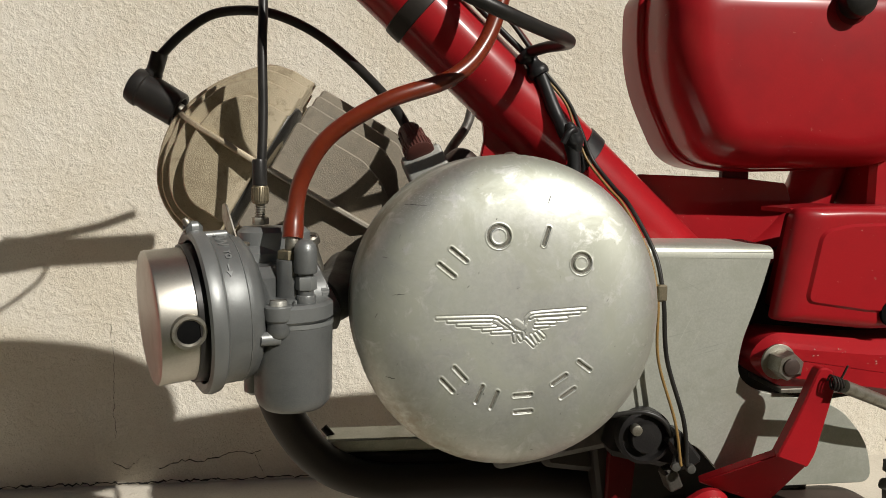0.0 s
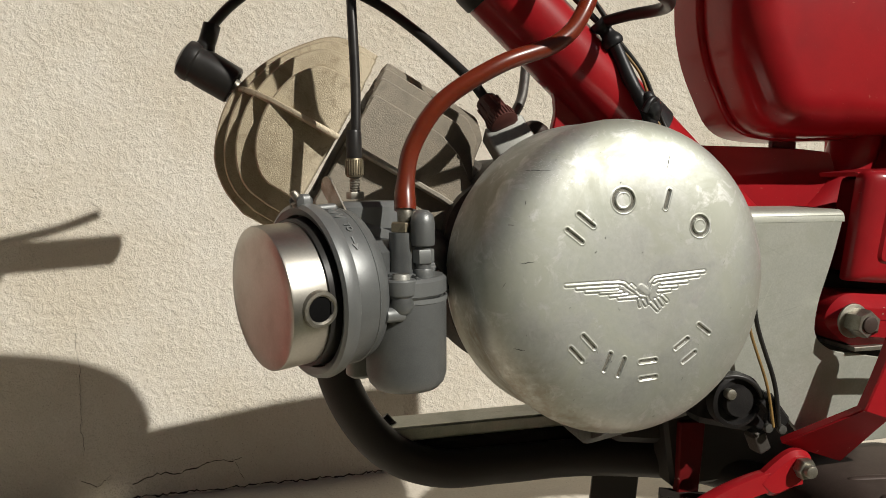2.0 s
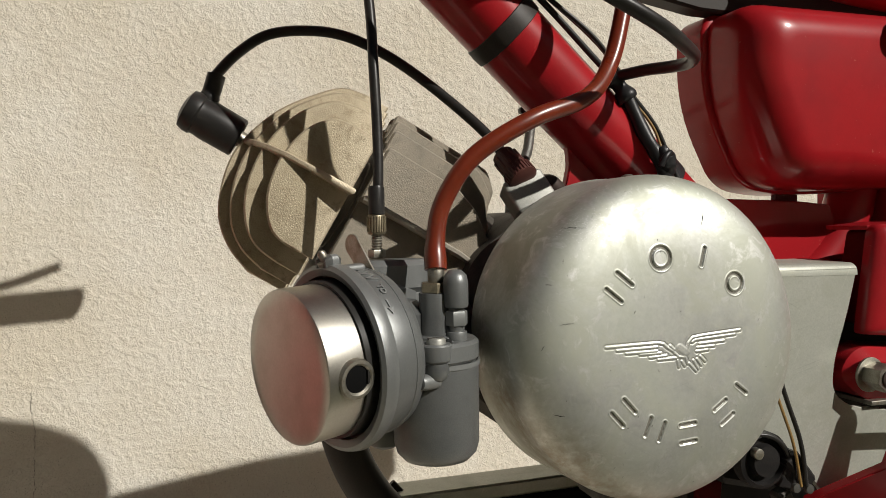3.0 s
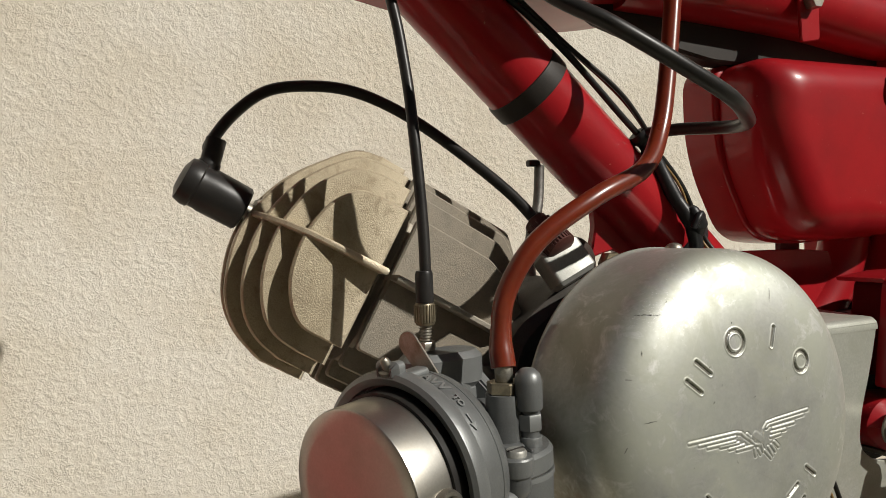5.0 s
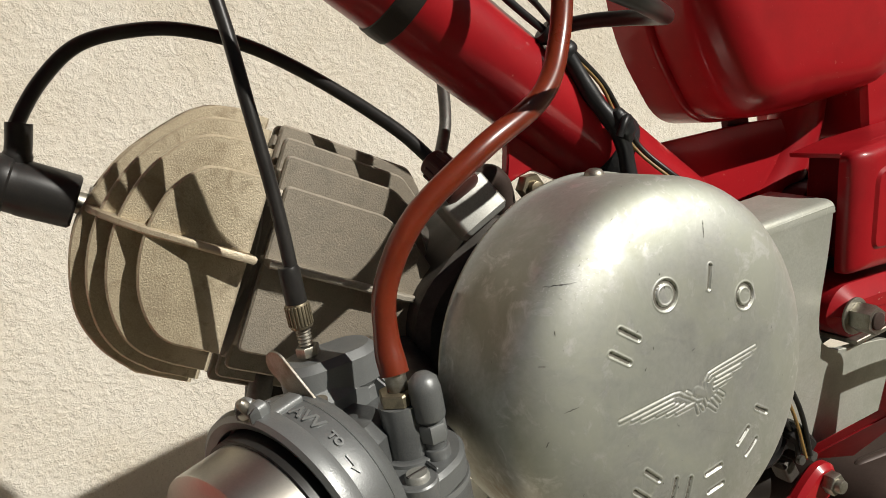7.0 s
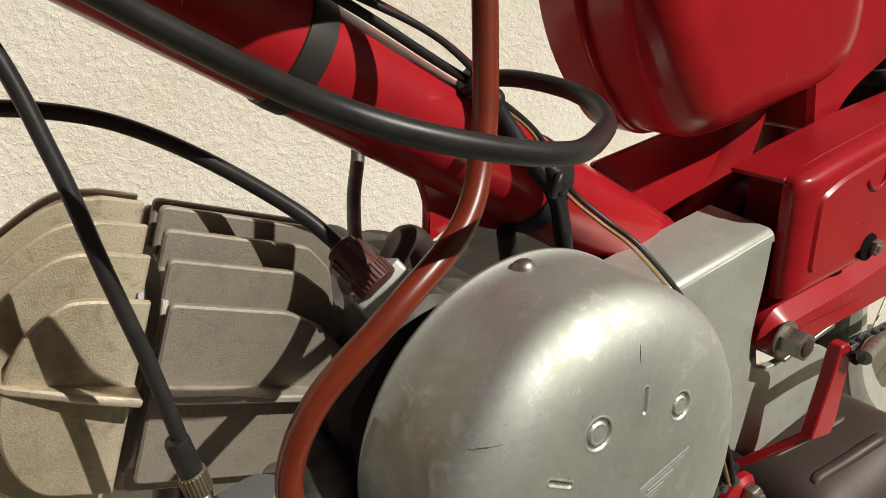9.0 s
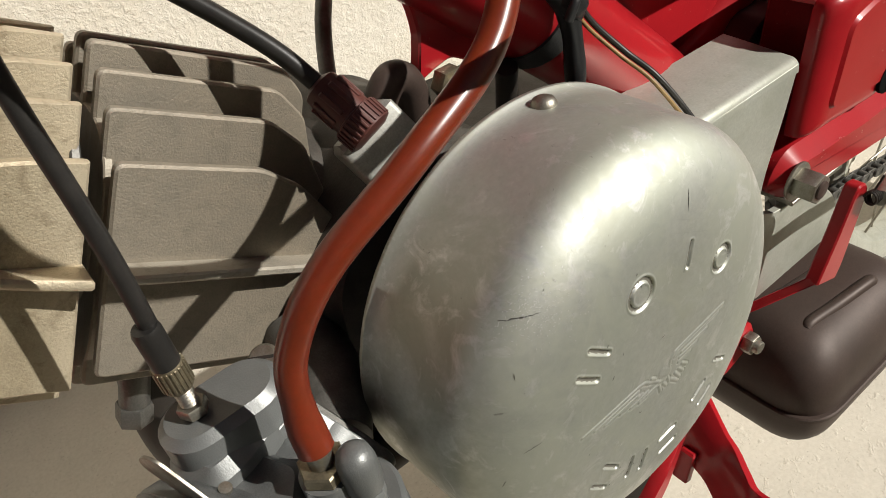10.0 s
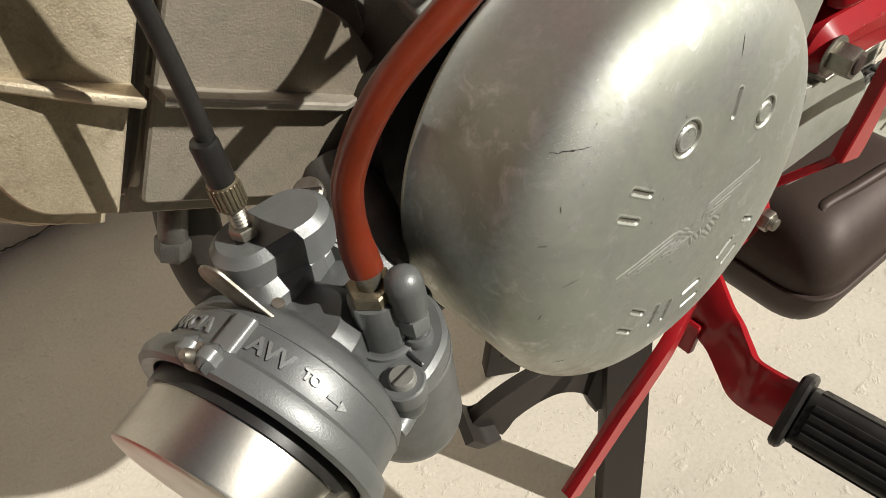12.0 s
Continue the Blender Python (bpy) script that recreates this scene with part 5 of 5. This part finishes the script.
def build_underside():
    # exhaust
    pipe = [(-0.135, 0.165, 0.52), (-0.150, 0.167, 0.47), (-0.152, 0.170, 0.420), (-0.138, 0.170, 0.374), (-0.110, 0.170, 0.337), (-0.07, 0.170, 0.319), (-0.02, 0.170, 0.3165), (0.05, 0.168, 0.3155), (0.13, 0.15, 0.310), (0.18, 0.12, 0.30)]
    part("exhaust_pipe", tube(pipe, 0.0148, 28), BLACKPAINT, bike, "black exhaust pipe curving under the engine")
    m = basis((-0.1640, 0.150, 0.474), (0.45, 0, 1))
    part("exhaust_nut", hexnut(0.014, 0, 0.010, m, bm=can(0.0065, 0.008, 0.040, 0.001, m, 20)), CRANKCAST, bike, "dark exhaust clamp nut on its stud")
    # alloy bar, and a plain black plate that fills the dark band below it
    part("foot_bar", box((0.21, 0.030, 0.0115), Matrix.Translation((-0.002, 0.190, 0.3465)), 0.0015), SHEET, bike, "pale alloy bar under the engine")
    part("engine_foot", box((0.25, 0.034, 0.034), Matrix.Translation((0.030, 0.196, 0.3235)), 0.004), BLACKPAINT, bike, "plain black plate below the alloy bar")
    part("foot_tube", tube([(-0.110, 0.190, 0.358), (-0.102, 0.188, 0.349)], 0.003, 16, smooth=False), BLACKPAINT, bike)
    # added dark backing, so that no bright paving shows under the engine
    plate = rounded([(0.095, 0.372), (0.272, 0.372), (0.278, 0.305), (0.105, 0.300)], 0.006)
    part("cradle_plate", side_slab(plate, 0.150, 0.125, 0.003), BLACKPAINT, bike, "added black plate that darkens the gap under the engine")
    # silencer
    out = rounded([(0.182, 0.006, 0.035), (0.340, 0.006, 0.035), (0.340, 0.16, 0.03), (0.182, 0.16, 0.03)], 0.03, 8)
    tin = part("silencer", pan(out, 0.318, 0.262, 0.045, 0.07), MUFFLER, bike, "flat brown-grey silencer box with pressed ribs")
    part("silencer_base", pan(out, 0.205, 0.262, -0.045, 0.07), MUFFLER, tin)
    edge = [(0.261 + (p.x - 0.261) * 1.035, 0.083 + (p.y - 0.083) * 1.04) for p in out]
    part("silencer_seam", slab(edge, 0.2595, 0.2645, Matrix(), 0.001), MUFFLER, tin)
    for y0, y1 in ((0.041, 0.034), (0.072, 0.063)):
        part("rib", tube([(0.2185, y0, 0.3125), (0.225, y0, 0.3148), (0.25, (y0 + y1) / 2, 0.3152), (0.283, y1, 0.3152), (0.290, y1, 0.3125)], 0.0046, 16), MUFFLER, tin)
    # brake pedal and its rod
    out = rounded([(0.2062, 0.4395, 0.006), (0.2092, 0.4455, 0.004), (0.2180, 0.4440, 0.004), (0.2215, 0.4360, 0.006), (0.2095, 0.3880, 0.004), (0.2045, 0.3795, 0.002), (0.1830, 0.3875, 0.002), (0.1965, 0.4150, 0.03)], 0.005, 5)
    ped = part("brake_pedal", side_slab(out, 0.0330, 0.0245, 0.0010), RED, bike, "cranked red flat-bar brake pedal, paint chipped")
    # the shank turns back below the bend, towards its pivot
    bend = [Vector((0.1836, 0.0262, 0.3880)), Vector((0.2045, 0.0262, 0.3798))]
    tail = [Vector((0.1500, 0.0612, 0.3560)), Vector((0.2000, 0.0612, 0.3375))]
    across = (tail[0] - bend[0]).cross(bend[1] - bend[0]).normalized()
    across *= 0.0055 if across.y > 0 else -0.0055
    bm = bmesh.new()
    front, rear = [[bm.verts.new(p + q) for p in (bend[0], bend[1], tail[1], tail[0])] for q in (Vector(), across)]
    bm.faces.new(front)
    bm.faces.new(rear)
    for k in range(4):
        bm.faces.new((front[k], front[(k + 1) % 4], rear[(k + 1) % 4], rear[k]))
    bmesh.ops.bevel(bm, geom=list(bm.edges), offset=0.0007, segments=2, affect="EDGES")
    part("pedal_shank", bm, RED, ped)
    boss = rounded([(0.122, 0.334), (0.139, 0.347), (0.153, 0.355, 0.008), (0.167, 0.352, 0.008), (0.170, 0.337, 0.008), (0.156, 0.328), (0.136, 0.322)], 0.006)
    part("pedal_bracket", side_slab(boss, 0.0605, 0.0500, 0.003), RED, ped)
    m = basis((0.1575, 0.0500, 0.3430), (0, -1, 0))
    part("pedal_bolt", hexnut(0.013, 0.0, 0.007, m, bm=can(0.0045, 0, 0.011, 0.001, m, 20)), STEEL, ped)
    part("clevis_spring", tube([(0.2130 + 0.00032 * k, 0.0195 + 0.0034 * math.cos(1.05 * k), 0.4375 - 0.0001 * k + 0.0044 * math.sin(1.05 * k)) for k in range(26)] + [(0.2235, 0.0190, 0.4480)], 0.0007, 6, 3), BLACKPAINT, ped)
    part("brake_rod", tube([(0.2195, 0.0165, 0.4355), (0.2570, 0.0285, 0.4205), (0.31, 0.042, 0.398), (0.50, 0.09, 0.33)], 0.0044, 18), STEEL, ped, "plain steel brake rod")
    flat_bar([(0.160, 0.0555, 0.336), (0.125, 0.0540, 0.333), (0.088, 0.0450, 0.329), (0.054, 0.0330, 0.322), (0.027, 0.0300, 0.303), (0.003, 0.0300, 0.277), (-0.034, 0.0290, 0.238)], 0.0135, 0.008, bike, "pedal_arm", RED, (0, 0, 1), "long red pedal arm")
    # folding foot peg
    peg = flat_bar([(0.124, 0.066, 0.292), (0.1170, 0.045, 0.2765), (0.1135, 0.031, 0.271), (0.1055, 0.016, 0.268), (0.0980, 0.003, 0.268), (0.0965, -0.010, 0.270), (0.0985, -0.030, 0.272)], 0.034, 0.006, bike, "foot_peg", RED, (0.52, 0, 0.85), "bent red footrest arm with worn edge and ribbed black rubber")
    part("peg_tab", box((0.007, 0.012, 0.026), Matrix.Translation((0.1040, 0.0515, 0.2600)) @ Matrix.Rotation(0.3, 4, "Y"), 0.0015), RED, peg)
    rub = basis((0.0985, -0.0290, 0.2720), (0.17, -1, 0.0), (0, 0, 1))
    out = rounded([(-0.0185, -0.0165), (0.0185, -0.0165), (0.0185, 0.0165), (-0.0185, 0.0165)], 0.008, 5)
    rubber = part("peg_rubber", slab(out, 0.006, 0.115, rub @ Matrix.Rotation(0.75, 4, "Z"), 0.003), BLACK, peg, "ribbed black footrest rubber")
    out = rounded([(-0.0250, -0.0215), (0.0250, -0.0215), (0.0250, 0.0215), (-0.0250, 0.0215)], 0.012, 5)
    part("rubber_collar", slab(out, 0.0, 0.0075, rub @ Matrix.Rotation(0.75, 4, "Z"), 0.002), BLACK, peg)
    bm = bmesh.new()
    for side in range(4):
        for k in (-0.0095, -0.0032, 0.0032, 0.0095):
            far = 0.0165 if side % 2 else 0.0185
            box((0.0020, 0.0042, 0.098), rub @ Matrix.Rotation(0.75 + side * math.pi / 2, 4, "Z") @ Matrix.Translation((far, k, 0.062)), 0.0008, bm)
    part("rubber_ribs", bm, BLACK, peg)
    # centre stand
    stand = flat_bar([(0.110, 0.115, 0.30), (0.103, 0.108, 0.22), (0.085, 0.088, 0.11), (0.064, 0.068, 0.005)], 0.038, 0.022, bike, "centre_stand", BLACKPAINT, (1, -0.5, 0), "black two-legged centre stand")
    flat_bar([(0.105, 0.215, 0.30), (0.100, 0.224, 0.22), (0.090, 0.244, 0.11), (0.080, 0.262, 0.005)], 0.040, 0.020, stand, "stand_leg", BLACKPAINT, (1, -0.5, 0))
    flat_bar([(0.088, 0.095, 0.135), (0.080, 0.118, 0.175), (0.072, 0.155, 0.193), (0.066, 0.192, 0.178), (0.058, 0.225, 0.125)], 0.045, 0.010, stand, "stand_bridge", BLACKPAINT, (0.3, 0, 1))
    flat_bar([(0.094, 0.116, 0.110), (0.080, 0.118, 0.155), (0.050, 0.121, 0.188), (0.018, 0.126, 0.196), (-0.012, 0.132, 0.188), (-0.028, 0.136, 0.172)], 0.036, 0.012, stand, "stand_arch", BLACKPAINT, (0.25, 0, 1))
    flat_bar([(-0.022, 0.134, 0.176), (-0.036, 0.136, 0.180), (-0.046, 0.137, 0.196)], 0.034, 0.008, stand, "stand_tang", BLACKPAINT, (0.2, 0.9, 0.3))
    # contact switch with its terminal block
    sw = part("stop_switch", lathe([(0, 0), (0.0165, 0), (0.0185, 0.002), (0.0185, 0.010), (0.0160, 0.011), (0.0150, 0.008), (0.011, 0.008), (0.010, 0.0125), (0.0, 0.013)], basis((0.106, 0.060, 0.394), (0, -1, 0)), 36), SHADEBLACK, bike, "round black switch with screw terminals")
    part("switch_screw", can(0.0036, 0.009, 0.0145, 0.0006, basis((0.0985, 0.060, 0.400), (0, -1, 0)), 20), STEEL, sw)
    part("terminal_block", box((0.026, 0.016, 0.012), Matrix.Translation((0.131, 0.052, 0.386)) @ Matrix.Rotation(0.9, 4, "Y"), 0.002), SHADEBLACK, sw)
    part("switch_back", box((0.062, 0.022, 0.040), Matrix.Translation((0.122, 0.078, 0.386)) @ Matrix.Rotation(0.25, 4, "Y"), 0.005), SHADEBLACK, sw)
    part("switch_clamp", box((0.010, 0.012, 0.016), Matrix.Translation((0.128, 0.058, 0.362)) @ Matrix.Rotation(-0.4, 4, "Y"), 0.002), DARKCAST, sw)
    for dx, dz in ((0.124, 0.3765), (0.1345, 0.3745)):
        part("terminal_screw", lathe([(0, 0), (0.0032, 0), (0.0030, 0.0025), (0, 0.0030)], basis((dx, 0.0435, dz), (0, -1, 0)), 16), CRANKCAST, sw)
    part("switch_lead", tube([(0.070, 0.062, 0.402), (0.084, 0.054, 0.408), (0.104, 0.050, 0.411), (0.118, 0.048, 0.404), (0.125, 0.046, 0.388), (0.124, 0.044, 0.378)], 0.0017, 10), BLACK, sw)


build_underside()


# ---- tank, saddle and bar, which throw their shade on the wall ----
def build_upper():
    tank = rounded([(-0.36, 0.90, 0.05), (-0.16, 0.924, 0.08), (-0.06, 0.917, 0.06), (0.03, 0.899, 0.06), (0.095, 0.868, 0.05), (0.125, 0.825, 0.04), (0.137, 0.77, 0.02), (0.10, 0.752), (0.03, 0.738), (-0.06, 0.735), (-0.22, 0.768)], 0.05, 6)
    bm = bmesh.new()
    rounded_shell(tank, 0.035, 0.200, 0.035, 0.10, bm)
    part("fuel_tank", bm, RED, bike, "red fuel tank")
    seat = rounded([(0.105, 0.76), (0.105, 0.782, 0.010), (0.15, 0.788, 0.015), (0.266, 0.804, 0.03), (0.38, 0.82, 0.03), (0.62, 0.835, 0.04), (0.62, 0.76)], 0.015, 5)
    part("saddle", side_slab(seat, 0.19, 0.110, 0.010), LEATHER, bike, "black saddle")
    bar = part("handlebar", tube([(-0.39, 0.15, 1.02), (-0.38, 0.24, 1.01), (-0.35, 0.36, 0.90), (-0.29, 0.395, 0.888), (-0.07, 0.40, 0.900)], 0.011, 20), STEEL, bike, "swept-back handlebar")
    part("grip", tube([(-0.300, 0.398, 0.889), (-0.215, 0.400, 0.893), (-0.059, 0.400, 0.9015)], 0.0190, 20, smooth=False, widen=lambda t: 1.35 if t < 0.45 else 1.0), BLACK, bar)
    flat_bar([(-0.290, 0.40, 0.908), (-0.226, 0.40, 0.920), (-0.150, 0.40, 0.936), (-0.079, 0.40, 0.961)], 0.011, 0.006, bar, "brake_lever", STEEL, (0, 0, 1))
    part("lever_cable", tube([(-0.150, 0.30, 0.968), (-0.165, 0.30, 0.936), (-0.205, 0.30, 0.902), (-0.245, 0.30, 0.875)], 0.0035, 10), BLACK, bar)


build_upper()


# ---- rear wheel and chain ----
def build_rear():
    hub = basis((0.693, 0.157, 0.313), (0, 1, 0))
    guard = rounded([(0.300, 0.536, 0.004), (0.318, 0.531), (0.331, 0.536), (0.342, 0.545), (0.356, 0.5515), (0.385, 0.559), (0.45, 0.580), (0.56, 0.64), (0.56, 0.755), (0.300, 0.755)], 0.01, 4)
    part("rear_mudguard", side_slab(guard, 0.205, 0.108, 0.004), RED, bike, "deep red pressed-steel rear mudguard")
    # added black plate, in place of the dark inside of the mudguard
    part("splash_guard", side_slab(rounded([(0.325, 0.555), (0.46, 0.585), (0.50, 0.47), (0.335, 0.44)], 0.01, 4), 0.2035, 0.196, 0.001), BLACKPAINT, bike, "added black plate that darkens the mudguard opening over the tyre")
    damper = part("damper", tube([(0.425, 0.133, 0.600), (0.430, 0.133, 0.52), (0.436, 0.133, 0.44)], 0.0150, 24, smooth=False), BLACKPAINT, bike, "black rear damper")
    part("damper_collar", can(0.0175, -0.006, 0.006, 0.0015, basis((0.4285, 0.133, 0.541), (0.05, 0, -1)), 28), CRANKCAST, damper)
    bm = bmesh.new()
    ring = [[bm.verts.new(hub @ Vector(((0.285 + 0.028 * math.cos(b)) * math.cos(a), (0.285 + 0.028 * math.cos(b)) * math.sin(a), 0.03 * math.sin(b)))) for b in (2 * math.pi * j / 16 for j in range(16))] for a in (2 * math.pi * k / 96 for k in range(96))]
    for k in range(96):
        for j in range(16):
            bm.faces.new((ring[k][j], ring[(k + 1) % 96][j], ring[(k + 1) % 96][(j + 1) % 16], ring[k][(j + 1) % 16]))
    wheel = part("rear_wheel", bm, BLACK, bike, "black rear tyre")
    part("side_wall", lathe([(0.255, -0.0235), (0.262, -0.0295), (0.274, -0.0318), (0.286, -0.0312), (0.2885, -0.0285), (0.280, -0.027)], hub, 96), DUSTRUBBER, wheel, "dusty grey tyre side wall")
    part("rim", lathe([(0.262, -0.02), (0.257, -0.0235), (0.250, -0.0225), (0.232, -0.018), (0.226, 0), (0.232, 0.018), (0.250, 0.0225), (0.262, 0.02)], hub, 72), SHEET, wheel)
    part("hub", can(0.05, -0.045, 0.045, 0.004, hub, 32), SHEET, wheel)
    bm = bmesh.new()
    for k in range(72):
        for side in (-0.014, 0.0, 0.014):
            box((0.012, 0.011, 0.007), hub @ Matrix.Rotation(2 * math.pi * (k + (0.5 if side == 0 else 0)) / 72, 4, "Z") @ Matrix.Translation((0.311 - abs(side) * 0.35, 0, side)), 0.001, bm)
    part("tread_blocks", bm, BLACK, wheel)
    bm = bmesh.new()
    for k in range(36):
        a = 2 * math.pi * k / 36
        side = 0.03 if k % 2 else -0.03
        b = a + (0.35 if k % 4 < 2 else -0.35)
        tube([hub @ Vector((0.045 * math.cos(b), 0.045 * math.sin(b), side)), hub @ Vector((0.25 * math.cos(a), 0.25 * math.sin(a), 0))], 0.0014, 6, bm=bm, smooth=False)
    tagged(part("spokes", bm, STEEL, wheel), kind="stuff")
    chain = part("drive_chain", bmesh.new(), STEEL, bike, "oily steel drive chain")
    for k in range(26):
        t = k / 26
        m = Matrix.Translation((0.335 + 0.33 * t, 0.106, 0.3245 - 0.073 * t)) @ Matrix.Rotation(0.22, 4, "Y")
        w = 0.0035 if k % 2 else 0.0050
        bm = bmesh.new()
        for yy in (-w, w):
            slab(rounded([(-0.0085, -0.0046), (0.0085, -0.0046), (0.0085, 0.0046), (-0.0085, 0.0046)], 0.0044, 4), -yy - 0.0006, -yy + 0.0006, m @ SIDE, 0.0002, bm)
        can(0.0036, -0.0062, 0.0062, 0.0003, m @ SIDE @ Matrix.Translation((0.0064, 0, 0)), 12, bm)
        part("chain_link", bm, CRANKCAST, chain)


def build_front():
    """Front wheel, mudguard and fork ahead of the engine, which the tin filter and the carburettor mirror."""
    hub = basis((-0.715, 0.150, 0.300), (0, 1, 0))
    bm = bmesh.new()
    ring = [[bm.verts.new(hub @ Vector(((0.272 + 0.028 * math.cos(b)) * math.cos(a), (0.272 + 0.028 * math.cos(b)) * math.sin(a), 0.03 * math.sin(b)))) for b in (2 * math.pi * j / 14 for j in range(14))] for a in (2 * math.pi * k / 72 for k in range(72))]
    for k in range(72):
        for j in range(14):
            bm.faces.new((ring[k][j], ring[(k + 1) % 72][j], ring[(k + 1) % 72][(j + 1) % 14], ring[k][(j + 1) % 14]))
    wheel = part("front_wheel", bm, BLACK, bike, "black front tyre")
    part("rim", lathe([(0.250, -0.02), (0.238, -0.018), (0.234, 0), (0.238, 0.018), (0.250, 0.02)], hub, 64), STEEL, wheel)
    part("hub", can(0.045, -0.045, 0.045, 0.004, hub, 28), SHEET, wheel)
    bm = bmesh.new()
    for k in range(36):
        a = 2 * math.pi * k / 36
        b = a + (0.35 if k % 4 < 2 else -0.35)
        tube([hub @ Vector((0.042 * math.cos(b), 0.042 * math.sin(b), 0.03 if k % 2 else -0.03)), hub @ Vector((0.238 * math.cos(a), 0.238 * math.sin(a), 0))], 0.0014, 6, bm=bm, smooth=False)
    tagged(part("spokes", bm, STEEL, wheel), kind="stuff")
    # mudguard: a bowed strip over the rear and top of the tyre
    bm = bmesh.new()
    rows = []
    for k in range(33):
        a = radians(-8 + 158 * k / 32)
        row = []
        for r, w in ((0.296, -0.052), (0.318, -0.046), (0.326, -0.025), (0.328, 0.0), (0.326, 0.025), (0.318, 0.046), (0.296, 0.052), (0.294, 0.050), (0.316, 0.044), (0.324, 0.024), (0.326, 0.0), (0.324, -0.024), (0.316, -0.044), (0.294, -0.050)):
            row.append(bm.verts.new((-0.715 + r * math.cos(a), 0.150 + w, 0.300 + r * math.sin(a))))
        rows.append(row)
    for p, q in zip(rows, rows[1:]):
        for k in range(14):
            bm.faces.new((p[k], p[(k + 1) % 14], q[(k + 1) % 14], q[k]))
    bm.faces.new(rows[0])
    bm.faces.new(rows[-1])
    part("front_mudguard", bm, RED, bike, "red front mudguard")
    fork = part("fork_leg", tube([(-0.425, 0.085, 0.985), (-0.57, 0.085, 0.65), (-0.715, 0.085, 0.300)], 0.019, 20, smooth=False), RED, bike, "red front fork leg")
    part("fork_leg", tube([(-0.425, 0.215, 0.985), (-0.57, 0.215, 0.65), (-0.715, 0.215, 0.300)], 0.019, 20, smooth=False), RED, bike, "red front fork leg")
    part("fork_yoke", box((0.05, 0.17, 0.022), Matrix.Translation((-0.424, 0.150, 0.985)) @ Matrix.Rotation(-0.40, 4, "Y"), 0.006), RED, fork)


build_rear()
build_front()
